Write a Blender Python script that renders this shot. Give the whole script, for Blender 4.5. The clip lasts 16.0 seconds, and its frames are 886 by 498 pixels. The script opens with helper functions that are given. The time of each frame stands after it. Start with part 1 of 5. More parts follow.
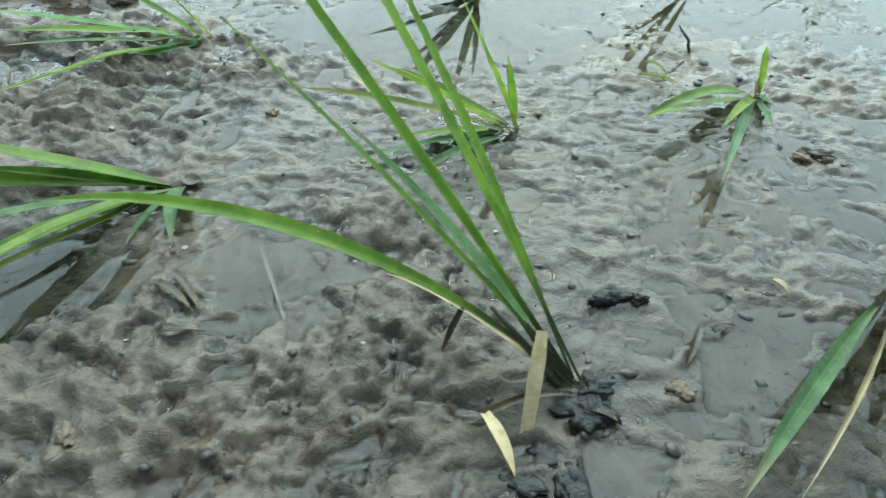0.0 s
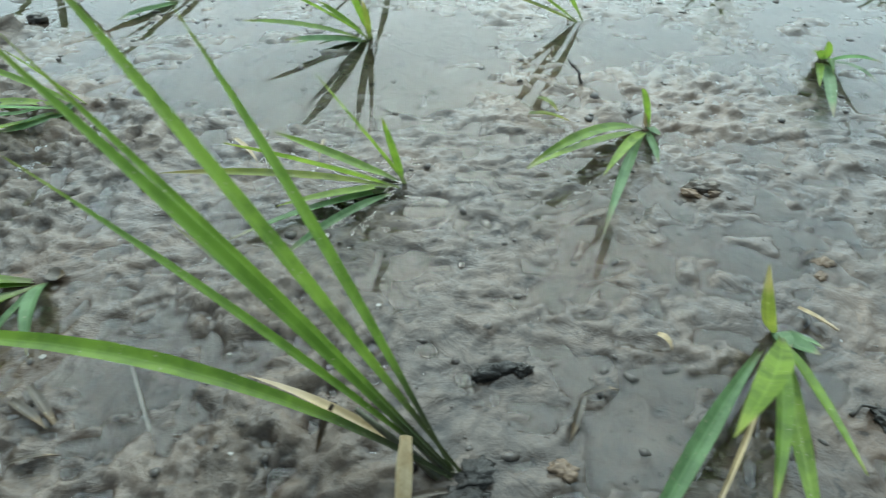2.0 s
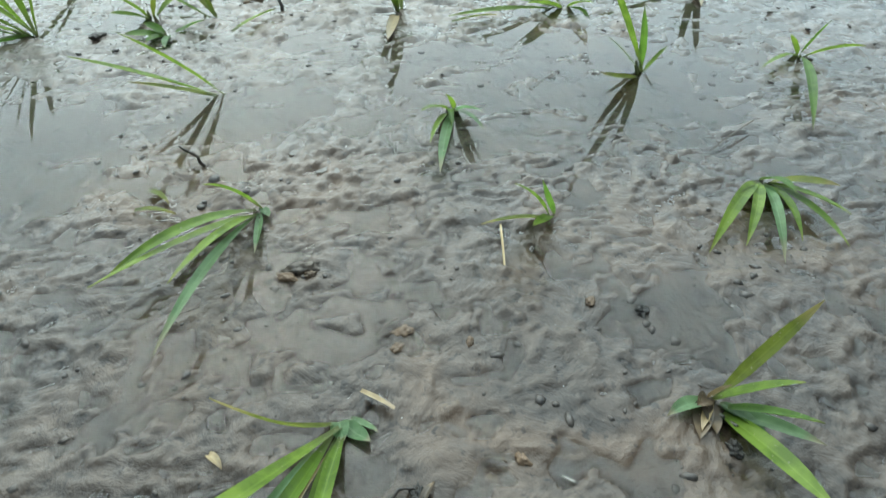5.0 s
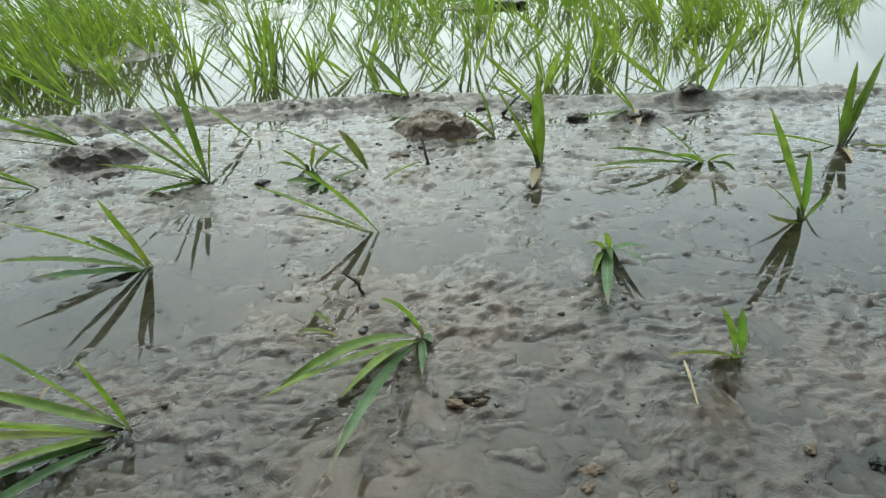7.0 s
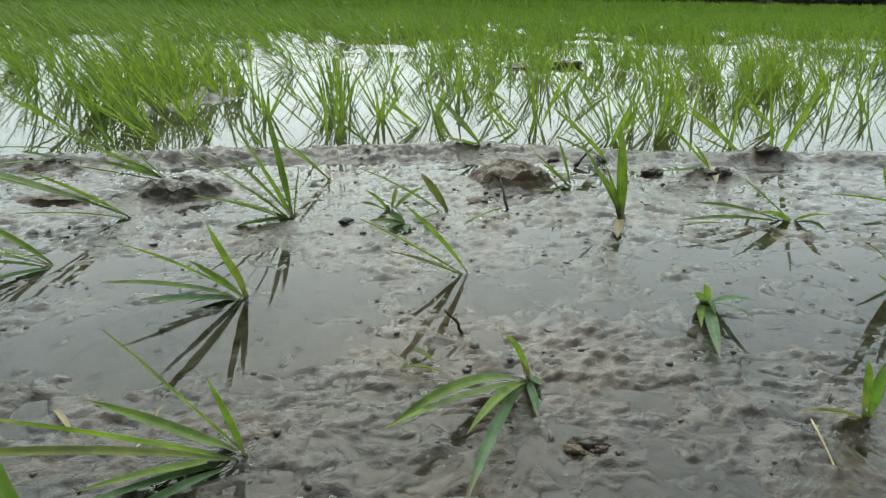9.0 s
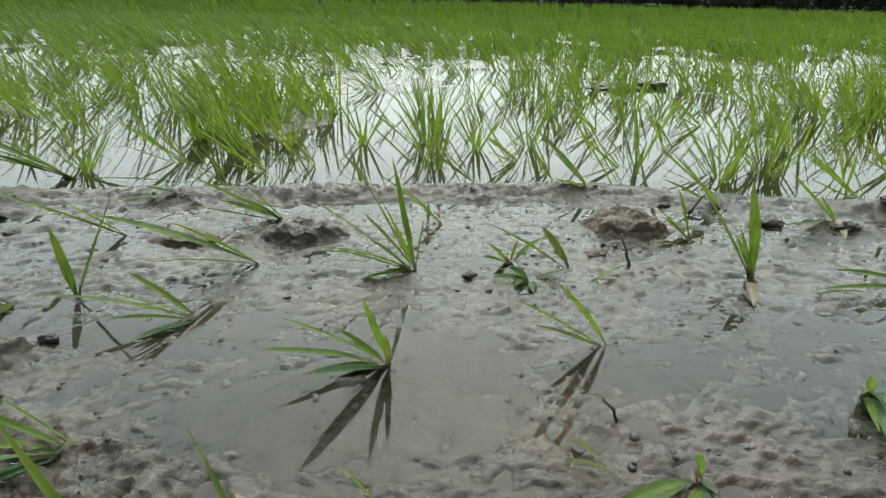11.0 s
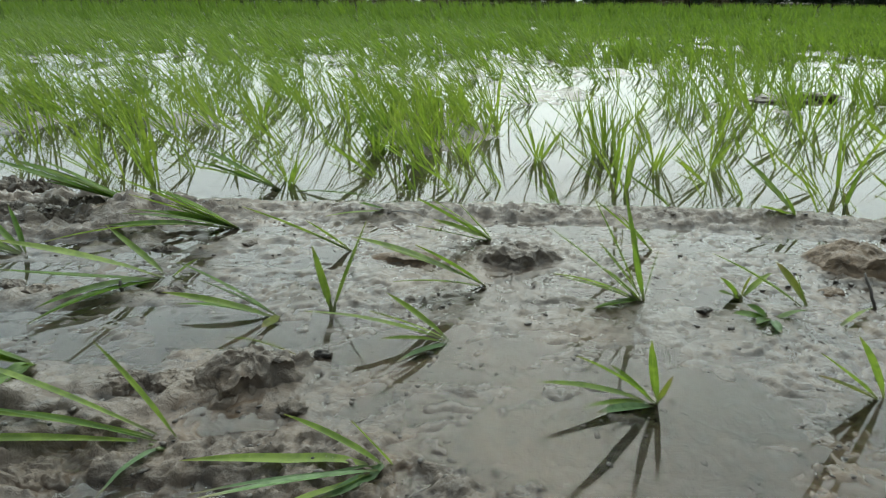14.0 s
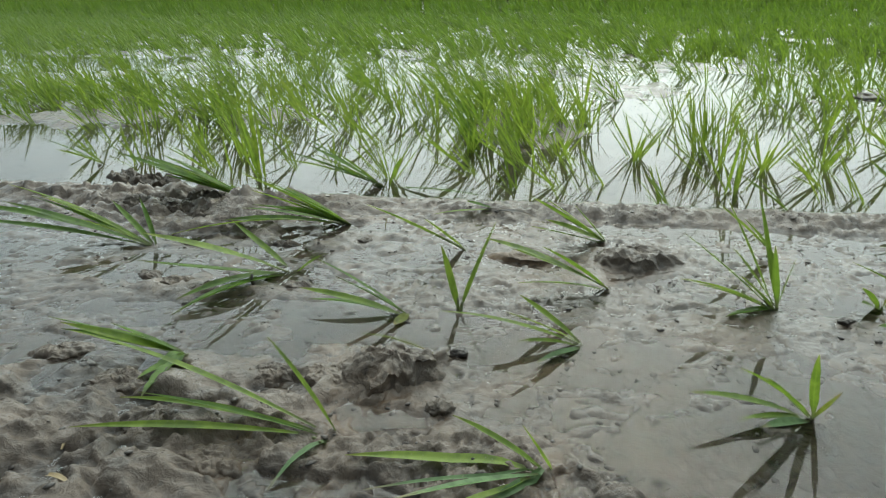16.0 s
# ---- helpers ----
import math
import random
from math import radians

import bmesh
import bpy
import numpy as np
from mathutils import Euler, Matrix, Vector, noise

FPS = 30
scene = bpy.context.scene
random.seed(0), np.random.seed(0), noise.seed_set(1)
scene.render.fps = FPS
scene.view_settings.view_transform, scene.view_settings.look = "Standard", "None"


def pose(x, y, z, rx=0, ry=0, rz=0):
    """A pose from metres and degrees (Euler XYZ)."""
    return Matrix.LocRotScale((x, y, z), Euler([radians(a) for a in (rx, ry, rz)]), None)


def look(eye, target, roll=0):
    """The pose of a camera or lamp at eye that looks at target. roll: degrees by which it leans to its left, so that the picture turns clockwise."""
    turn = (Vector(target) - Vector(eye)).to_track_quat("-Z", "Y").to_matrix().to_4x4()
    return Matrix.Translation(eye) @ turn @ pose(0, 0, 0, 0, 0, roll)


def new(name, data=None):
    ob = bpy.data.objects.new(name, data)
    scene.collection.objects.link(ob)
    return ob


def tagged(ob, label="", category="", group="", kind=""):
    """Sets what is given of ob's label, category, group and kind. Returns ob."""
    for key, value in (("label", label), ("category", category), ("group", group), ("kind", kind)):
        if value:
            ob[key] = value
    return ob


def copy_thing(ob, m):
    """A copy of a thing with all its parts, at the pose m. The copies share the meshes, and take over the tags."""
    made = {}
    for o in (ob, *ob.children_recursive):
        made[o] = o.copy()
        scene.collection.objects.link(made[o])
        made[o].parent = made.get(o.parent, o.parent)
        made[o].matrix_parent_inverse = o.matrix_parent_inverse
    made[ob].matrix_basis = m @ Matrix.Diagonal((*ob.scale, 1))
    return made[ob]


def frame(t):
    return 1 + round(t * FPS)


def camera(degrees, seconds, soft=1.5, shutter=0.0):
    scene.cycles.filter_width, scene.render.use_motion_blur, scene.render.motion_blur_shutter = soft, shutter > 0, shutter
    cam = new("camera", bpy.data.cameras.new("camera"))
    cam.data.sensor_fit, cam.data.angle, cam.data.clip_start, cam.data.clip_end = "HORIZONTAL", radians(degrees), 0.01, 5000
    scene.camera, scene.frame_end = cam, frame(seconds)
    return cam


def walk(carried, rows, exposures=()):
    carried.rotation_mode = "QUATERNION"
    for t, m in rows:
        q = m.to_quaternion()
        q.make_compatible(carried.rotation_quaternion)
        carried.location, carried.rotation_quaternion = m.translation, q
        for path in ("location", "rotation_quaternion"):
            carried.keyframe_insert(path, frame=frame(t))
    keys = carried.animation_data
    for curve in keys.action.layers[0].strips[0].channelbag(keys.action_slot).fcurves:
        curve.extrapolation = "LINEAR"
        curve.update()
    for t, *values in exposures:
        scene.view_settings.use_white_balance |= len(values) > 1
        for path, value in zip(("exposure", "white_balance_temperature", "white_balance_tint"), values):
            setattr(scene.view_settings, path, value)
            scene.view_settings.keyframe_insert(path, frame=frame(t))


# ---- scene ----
cam = camera(67.8, 16.0, 1.2, 0.25)
PATH = [
    (0, (0.11, 0.099, 0.299), (0.04, 1.558, -1.068), 2.0),
    (0.5, (0.075, 0.084, 0.306), (-0.103, 1.516, -1.079), 0.8),
    (1, (0.039, 0.086, 0.318), (-0.206, 1.529, -1.045), -0.3),
    (1.5, (0.085, 0.118, 0.323), (-0.015, 1.588, -1.029), 0.3),
    (2, (0.16, 0.144, 0.325), (0.216, 1.605, -1.039), 0.5),
    (2.5, (0.231, 0.142, 0.314), (0.429, 1.561, -1.081), 1.5),
    (3, (0.295, 0.142, 0.316), (0.61, 1.515, -1.104), 1.1),
    (3.5, (0.334, 0.134, 0.311), (0.729, 1.475, -1.12), 0.9),
    (3.7, (0.349, 0.128, 0.31), (0.783, 1.453, -1.123), 1.4),
    (5.8, (0.361, 0.178, 0.391), (0.887, 1.72, -0.769), 1.2),
    (6, (0.349, 0.18, 0.394), (0.847, 1.759, -0.729), 1.1),
    (6.5, (0.317, 0.182, 0.362), (0.708, 1.875, -0.628), -0.0),
    (7, (0.297, 0.176, 0.308), (0.614, 1.952, -0.553), -0.9),
    (7.5, (0.284, 0.177, 0.286), (0.592, 1.984, -0.516), -0.3),
    (8, (0.271, 0.181, 0.287), (0.572, 2.016, -0.449), -0.4),
    (8.2, (0.263, 0.182, 0.289), (0.55, 2.033, -0.413), -0.2),
    (10.3, (0.178, 0.203, 0.326), (0.312, 2.06, -0.406), 0.6),
    (10.5, (0.168, 0.211, 0.338), (0.281, 2.073, -0.382), 0.5),
    (11, (0.139, 0.222, 0.358), (0.203, 2.094, -0.342), 0.8),
    (11.5, (0.104, 0.223, 0.367), (0.111, 2.104, -0.311), 0.8),
    (12, (0.079, 0.219, 0.368), (0.038, 2.101, -0.309), 0.7),
    (12.5, (0.053, 0.218, 0.371), (-0.035, 2.096, -0.311), 0.4),
    (13, (0.012, 0.219, 0.378), (-0.144, 2.086, -0.322), -0.1),
    (13.5, (-0.015, 0.213, 0.389), (-0.229, 2.078, -0.301), -0.2),
    (14, (-0.04, 0.211, 0.396), (-0.289, 2.069, -0.301), -0.1),
    (14.5, (-0.074, 0.206, 0.395), (-0.381, 2.05, -0.317), -0.9),
    (15, (-0.103, 0.198, 0.394), (-0.472, 2.032, -0.313), -1.4),
    (15.5, (-0.116, 0.196, 0.398), (-0.512, 2.026, -0.305), -1.2),
    (16, (-0.135, 0.195, 0.407), (-0.555, 2.016, -0.307), -0.7),
]
EXPOSURES = [(0, 0.28, 5850, -15), (2.0, 0.20, 5900, -11), (3.7, 0.16, 5850, -9), (6, -0.1, 6300, -7), (7.3, -0.44, 6450, -6), (10.5, -0.52, 6600, -5), (12, -0.46, 6620, -5), (16, -0.38, 6650, -5)]
walk(cam, [(t, look(eye, target, roll)) for t, eye, target, roll in PATH], EXPOSURES)

# ---- world, sun, exposure ----
SUN_UP, SUN_TURN = 44.0, 2.0
world = bpy.data.worlds.new("overcast_sky")
scene.world = world
world.use_nodes = True
wn, wl = world.node_tree.nodes, world.node_tree.links
wn.clear()
sky = wn.new("ShaderNodeTexSky")
sky.sky_type, sky.sun_disc = "NISHITA", False
sky.sun_elevation, sky.sun_rotation = radians(SUN_UP), radians(SUN_TURN)
sky.air_density, sky.dust_density, sky.ozone_density = 1.0, 6.0, 1.0
grey = wn.new("ShaderNodeMix")
grey.data_type = "RGBA"
grey.inputs[0].default_value = 0.8
# the veil of cloud, brighter round the hidden sun
coords, toward, veil = wn.new("ShaderNodeTexCoord"), wn.new("ShaderNodeVectorMath"), wn.new("ShaderNodeMapRange")
toward.operation, veil.interpolation_type = "DOT_PRODUCT", "SMOOTHSTEP"
toward.inputs[1].default_value = (math.sin(radians(SUN_TURN)) * math.cos(radians(SUN_UP)), math.cos(radians(SUN_TURN)) * math.cos(radians(SUN_UP)), math.sin(radians(SUN_UP)))
for name, value in (("From Min", 0.2), ("From Max", 1.0), ("To Min", 0.15), ("To Max", 1.60)):
    veil.inputs[name].default_value = value
cloud = wn.new("ShaderNodeVectorMath")
cloud.operation = "SCALE"
cloud.inputs[0].default_value = (7.2, 7.9, 8.75)
wl.new(coords.outputs["Generated"], toward.inputs[0])
wl.new(toward.outputs["Value"], veil.inputs["Value"])
wl.new(veil.outputs["Result"], cloud.inputs["Scale"])
wl.new(cloud.outputs["Vector"], grey.inputs[7])
back, out = wn.new("ShaderNodeBackground"), wn.new("ShaderNodeOutputWorld")
back.inputs["Strength"].default_value = 0.30
wl.new(sky.outputs[0], grey.inputs[6])
wl.new(grey.outputs[2], back.inputs["Color"])
wl.new(back.outputs[0], out.inputs["Surface"])
sun = new("sun", bpy.data.lights.new("sun", "SUN"))
sun.data.energy, sun.data.angle, sun.data.color = 0.8, radians(100), (1.0, 0.97, 0.93)
sun.matrix_world = pose(0, 0, 5, 90 - SUN_UP, 0, 180 - SUN_TURN)

# ---- materials ----


class Nodes:
    """A node material under construction."""

    def __init__(self, name):
        self.mat = bpy.data.materials.new(name)
        self.mat.use_nodes = True
        self.tree = self.mat.node_tree
        self.tree.nodes.clear()
        self.out = self.add("ShaderNodeOutputMaterial")

    def add(self, kind, **values):
        node = self.tree.nodes.new(kind)
        for key, value in values.items():
            node.inputs[key.replace("_", " ")].default_value = value
        return node

    def link(self, a, b):
        self.tree.links.new(a, b)

    def noise(self, scale, detail=4.0, rough=0.55, coords=None, warp=0.0):
        node = self.add("ShaderNodeTexNoise", Scale=scale, Detail=detail, Roughness=rough, Distortion=warp)
        if coords:
            self.link(coords, node.inputs["Vector"])
        return node.outputs["Fac"]

    def ramp(self, fac, *stops):
        node = self.add("ShaderNodeValToRGB")
        els = node.color_ramp.elements
        while len(els) < len(stops):
            els.new(0.5)
        for el, (pos, col) in zip(els, stops):
            el.position, el.color = pos, (*col, 1) if len(col) == 3 else col
        self.link(fac, node.inputs["Fac"])
        return node.outputs["Color"]

    def mix(self, fac, a, b, blend="MIX"):
        node = self.add("ShaderNodeMix")
        node.data_type, node.blend_type = "RGBA", blend
        for socket, v in ((node.inputs[0], fac), (node.inputs[6], a), (node.inputs[7], b)):
            if isinstance(v, (int, float)):
                socket.default_value = v
            elif isinstance(v, tuple):
                socket.default_value = (*v, 1)
            else:
                self.link(v, socket)
        return node.outputs[2]

    def bump(self, height, strength, distance, normal=None):
        node = self.add("ShaderNodeBump", Strength=strength, Distance=distance)
        self.link(height, node.inputs["Height"])
        if normal:
            self.link(normal, node.inputs["Normal"])
        return node.outputs["Normal"]

    def shader(self, colour, rough=0.5, normal=None, spec=0.5, translucent=0.0):
        p = self.add("ShaderNodeBsdfPrincipled")
        for socket, v in ((p.inputs["Base Color"], colour), (p.inputs["Roughness"], rough), (p.inputs["Specular IOR Level"], spec)):
            if isinstance(v, (int, float)):
                socket.default_value = v
            elif isinstance(v, tuple):
                socket.default_value = (*v, 1)
            else:
                self.link(v, socket)
        if normal:
            self.link(normal, p.inputs["Normal"])
        end = p.outputs[0]
        if translucent:
            t, m = self.add("ShaderNodeBsdfTranslucent"), self.add("ShaderNodeMixShader", Fac=translucent)
            self.link(colour, t.inputs["Color"])
            self.link(p.outputs[0], m.inputs[1])
            self.link(t.outputs[0], m.inputs[2])
            end = m.outputs[0]
        self.link(end, self.out.inputs["Surface"])
        return self.mat


def mud_material(name, light, dark, stain, rough_lo=0.28, rough_hi=0.6, coat=0.7, dry_lit_tone=(0.19, 0.15, 0.118)):
    n = Nodes(name)
    place = n.add("ShaderNodeNewGeometry").outputs["Position"]
    big = n.noise(4.5, 5, 0.62, place, 0.8)
    cool = n.noise(9.0, 5, 0.6, place, 0.5)
    mid = n.noise(24, 6, 0.68, place, 1.1)
    grit = n.noise(58, 6, 0.66, place, 1.2)
    pits = n.noise(95, 4, 0.6, place, 0.3)
    fine = n.noise(230, 5, 0.7, place)
    # tone follows the mid bump noise: darker in its dips, shade in the colour
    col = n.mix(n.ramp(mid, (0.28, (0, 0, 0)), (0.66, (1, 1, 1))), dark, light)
    col = n.mix(n.ramp(big, (0.50, (0, 0, 0)), (0.64, (0.85, 0.85, 0.85))), col, stain)
    col = n.mix(n.ramp(n.noise(17, 5, 0.7, place, 1.2), (0.54, (0, 0, 0)), (0.66, (0.55, 0.55, 0.55))), col, tuple(c * 1.45 for c in light))
    col = n.mix(n.ramp(cool, (0.50, (0, 0, 0)), (0.68, (0.6, 0.6, 0.6))), col, (dark[0] * 1.5, dark[1] * 1.65, dark[2] * 1.8))
    # pits and fine dips painted darker still, fine peaks lighter, as relief shading
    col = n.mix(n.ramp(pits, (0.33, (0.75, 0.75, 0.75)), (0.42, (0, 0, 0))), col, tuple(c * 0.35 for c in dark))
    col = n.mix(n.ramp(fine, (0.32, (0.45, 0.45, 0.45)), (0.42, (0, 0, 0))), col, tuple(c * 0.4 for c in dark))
    col = n.mix(n.ramp(fine, (0.62, (0, 0, 0)), (0.76, (0.25, 0.25, 0.25))), col, tuple(min(1, c * 1.5) for c in light))
    # raised mud, crumbly and duller; paler for drying and for light painted on tops
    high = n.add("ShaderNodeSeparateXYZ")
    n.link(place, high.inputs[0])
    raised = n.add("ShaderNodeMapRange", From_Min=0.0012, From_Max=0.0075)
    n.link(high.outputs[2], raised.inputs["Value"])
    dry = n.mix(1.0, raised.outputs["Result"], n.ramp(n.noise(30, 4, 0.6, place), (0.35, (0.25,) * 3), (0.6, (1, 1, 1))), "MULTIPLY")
    col = n.mix(dry, col, n.mix(0.6, col, dry_lit_tone))
    rough = n.ramp(mid, (0.35, (rough_lo,) * 3), (0.7, (rough_hi,) * 3))
    soft = n.bump(fine, 0.12, 0.0010, n.bump(pits, 0.35, 0.004, n.bump(mid, 0.4, 0.012)))
    crumbly = n.bump(fine, 0.35, 0.0018, n.bump(grit, 0.55, 0.008, n.bump(mid, 0.3, 0.012)))
    normal = n.mix(raised.outputs["Result"], soft, crumbly)
    n.shader(col, rough, normal, 0.05)
    film = next(k for k in n.tree.nodes if k.type == "BSDF_PRINCIPLED")
    film.inputs["Coat IOR"].default_value = 1.40
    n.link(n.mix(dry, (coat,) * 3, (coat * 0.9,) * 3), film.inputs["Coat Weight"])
    n.link(n.ramp(mid, (0.3, (0.02,) * 3), (0.7, (0.09,) * 3)), film.inputs["Coat Roughness"])
    sheen = n.bump(fine, 0.10, 0.0010, n.bump(pits, 0.42, 0.0035, n.bump(mid, 0.35, 0.008)))
    n.link(n.mix(raised.outputs["Result"], sheen, crumbly), film.inputs["Coat Normal"])
    return n.mat


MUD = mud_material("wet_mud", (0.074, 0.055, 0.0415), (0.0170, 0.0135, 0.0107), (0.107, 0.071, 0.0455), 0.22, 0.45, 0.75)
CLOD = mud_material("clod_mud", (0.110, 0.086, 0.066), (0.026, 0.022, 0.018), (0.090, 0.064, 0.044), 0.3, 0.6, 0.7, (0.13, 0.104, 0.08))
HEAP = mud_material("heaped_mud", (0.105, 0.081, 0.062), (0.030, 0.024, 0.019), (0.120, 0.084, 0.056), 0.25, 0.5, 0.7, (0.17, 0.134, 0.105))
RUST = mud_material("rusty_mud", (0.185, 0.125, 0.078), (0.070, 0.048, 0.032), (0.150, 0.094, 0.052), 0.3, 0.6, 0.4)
# black mud, also used for lumps that carry the shade of hollows
BLACK = mud_material("black_mud_and_shade", (0.030, 0.026, 0.022), (0.009, 0.008, 0.007), (0.028, 0.024, 0.018), 0.2, 0.4, 0.6, (0.030, 0.026, 0.022))
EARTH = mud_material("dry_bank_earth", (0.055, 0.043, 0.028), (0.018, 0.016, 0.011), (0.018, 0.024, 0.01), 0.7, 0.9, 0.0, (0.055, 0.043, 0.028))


def water_material():
    n = Nodes("shallow_water")
    place = n.add("ShaderNodeNewGeometry").outputs["Position"]
    ripple = n.bump(n.noise(40, 2, 0.5, place), 0.08, 0.002, n.bump(n.noise(9, 2, 0.5, place, 0.5), 0.07, 0.006))
    gloss, clear, mixed = n.add("ShaderNodeBsdfGlossy", Roughness=0.012), n.add("ShaderNodeBsdfTransparent"), n.add("ShaderNodeMixShader")
    clear.inputs["Color"].default_value = (0.985, 0.98, 0.965, 1)
    fresnel = n.add("ShaderNodeFresnel", IOR=1.36)
    n.link(ripple, gloss.inputs["Normal"])
    n.link(ripple, fresnel.inputs["Normal"])
    n.link(fresnel.outputs[0], mixed.inputs[0])
    n.link(clear.outputs[0], mixed.inputs[1])
    n.link(gloss.outputs[0], mixed.inputs[2])
    n.link(mixed.outputs[0], n.out.inputs["Surface"])
    return n.mat


WATER = water_material()


def leaf_material(name, young, old, tip, dry=0.0, translucent=0.55, foot=(0.13, 0.15, 0.055), rise=0.22):
    """Blade: pale at the sheath, green along the blade, tip drying out; u runs across, v along."""
    n = Nodes(name)
    uv = n.add("ShaderNodeSeparateXYZ")
    n.link(n.add("ShaderNodeTexCoord").outputs["UV"], uv.inputs[0])
    place = n.add("ShaderNodeNewGeometry").outputs["Position"]
    rnd = n.add("ShaderNodeObjectInfo").outputs["Random"]
    isle = n.add("ShaderNodeNewGeometry").outputs["Random Per Island"]
    col = n.mix(rnd, young, old)
    col = n.mix(isle, col, n.mix(0.5, col, young))
    col = n.mix(n.ramp(n.noise(45, 4, 0.6, place), (0.42, (0, 0, 0)), (0.62, (0.75, 0.75, 0.75))), col, tuple(c * 0.6 for c in old))
    midrib = n.ramp(uv.outputs[0], (0.42, (0, 0, 0)), (0.5, (0.22, 0.22, 0.22)), (0.58, (0, 0, 0)))
    col = n.mix(midrib, col, tuple(min(1, c * 1.6 + 0.03) for c in young))
    col = n.mix(n.ramp(uv.outputs[1], (rise * 0.55, (0.9, 0.9, 0.9)), (rise, (0, 0, 0))), col, foot)
    col = n.mix(n.ramp(uv.outputs[1], (0.86 - dry, (0, 0, 0)), (0.99 - dry, (0.8, 0.8, 0.8))), col, tip)
    col = n.mix(n.ramp(n.noise(420, 2, 0.5, place), (0.68, (0, 0, 0)), (0.74, (0.7, 0.7, 0.7))), col, (0.42, 0.38, 0.25))
    return n.shader(col, 0.42, n.bump(uv.outputs[0], 0.3, 0.001), 0.4, translucent)


LEAF = leaf_material("rice_leaf", (0.235, 0.330, 0.042), (0.142, 0.240, 0.027), (0.32, 0.34, 0.08), translucent=0.5)
LEAF_MUDDY = leaf_material("rice_leaf_muddy_foot", (0.235, 0.350, 0.045), (0.140, 0.255, 0.030), (0.26, 0.28, 0.05), foot=(0.022, 0.02, 0.015), rise=0.32)
LEAF_DARK = leaf_material("rice_leaf_deep_green", (0.148, 0.258, 0.034), (0.096, 0.190, 0.027), (0.17, 0.16, 0.06))
LEAF_BLUE = leaf_material("rice_leaf_pale_underside", (0.230, 0.350, 0.165), (0.160, 0.275, 0.110), (0.36, 0.31, 0.20), 0.06)
LEAF_YELLOW = leaf_material("rice_leaf_yellowing", (0.22, 0.25, 0.035), (0.15, 0.19, 0.03), (0.32, 0.26, 0.10), 0.1)
LEAF_DRY = leaf_material("rice_leaf_dried", (0.44, 0.34, 0.19), (0.34, 0.25, 0.12), (0.36, 0.28, 0.18), 0.2, 0.2, foot=(0.30, 0.22, 0.11))
LEAF_ROT = leaf_material("rice_leaf_rotten", (0.07, 0.05, 0.03), (0.04, 0.03, 0.02), (0.12, 0.08, 0.04), 0.2, 0.05, foot=(0.045, 0.033, 0.022))
TUFT = leaf_material("tuft_rice", (0.310, 0.410, 0.048), (0.185, 0.295, 0.034), (0.38, 0.40, 0.09), translucent=0.55)
FIELD = leaf_material("field_rice", (0.270, 0.390, 0.040), (0.120, 0.215, 0.024), (0.20, 0.26, 0.05))


def plain_material(name, light, dark, scale, rough=0.6, bump=0.001):
    n = Nodes(name)
    place = n.add("ShaderNodeNewGeometry").outputs["Position"]
    a = n.noise(scale, 5, 0.65, place, 0.3)
    col = n.mix(n.ramp(a, (0.32, (0, 0, 0)), (0.68, (1, 1, 1))), dark, light)
    return n.shader(col, rough, n.bump(a, 0.6, bump), 0.45)


STEM = plain_material("seedling_stem", (0.16, 0.19, 0.06), (0.05, 0.045, 0.03), 120, 0.45)
STEM_MUDDY = plain_material("muddy_stem", (0.09, 0.09, 0.05), (0.025, 0.022, 0.018), 110, 0.4)
TWIG = plain_material("dark_twig", (0.05, 0.038, 0.028), (0.015, 0.012, 0.01), 200, 0.5)
STRAW = plain_material("bleached_straw", (0.62, 0.50, 0.30), (0.42, 0.30, 0.15), 160, 0.6)
STRAW_PALE = plain_material("pale_chip", (0.40, 0.38, 0.35), (0.20, 0.18, 0.15), 160, 0.6)
STONE = plain_material("dark_pebble", (0.085, 0.068, 0.055), (0.035, 0.03, 0.027), 140, 0.4, 0.002)
SCUM = plain_material("pale_scum", (0.18, 0.16, 0.14), (0.08, 0.075, 0.065), 300, 0.5)
BUSH = plain_material("hedge_leaf", (0.045, 0.075, 0.025), (0.015, 0.03, 0.012), 9, 0.6)
BUSH_DRY = plain_material("hedge_leaf_brown", (0.15, 0.11, 0.06), (0.05, 0.045, 0.025), 9, 0.7)
BARK = plain_material("bark", (0.22, 0.19, 0.16), (0.07, 0.06, 0.05), 30, 0.8, 0.004)

# ---- mesh helpers ----
rng = np.random.RandomState(7)
TABLE = rng.rand(512, 512)


def value_noise(x, y, cell, seed=0):
    """Smooth noise in 0..1 with lumps about one cell across."""
    u, v = x / cell + 37.3 * seed, y / cell + 91.7 * seed
    i, j = np.floor(u).astype(int), np.floor(v).astype(int)
    fu, fv = u - i, v - j
    fu, fv = fu * fu * fu * (fu * (fu * 6 - 15) + 10), fv * fv * fv * (fv * (fv * 6 - 15) + 10)
    i0, i1, j0, j1 = i % 512, (i + 1) % 512, j % 512, (j + 1) % 512
    return (TABLE[i0, j0] * (1 - fu) + TABLE[i1, j0] * fu) * (1 - fv) + (TABLE[i0, j1] * (1 - fu) + TABLE[i1, j1] * fu) * fv


def fbm(x, y, cell, octaves=4, seed=0, gain=0.5):
    total, amp, norm = 0, 1.0, 0.0
    for k in range(octaves):
        c, s = math.cos(0.6 * k), math.sin(0.6 * k)
        total = total + amp * value_noise(c * x - s * y, s * x + c * y, cell / 2**k, seed + k)
        norm += amp
        amp *= gain
    return total / norm


def smooth(a, b, v):
    t = np.clip((v - a) / (b - a), 0, 1)
    return t * t * (3 - 2 * t)


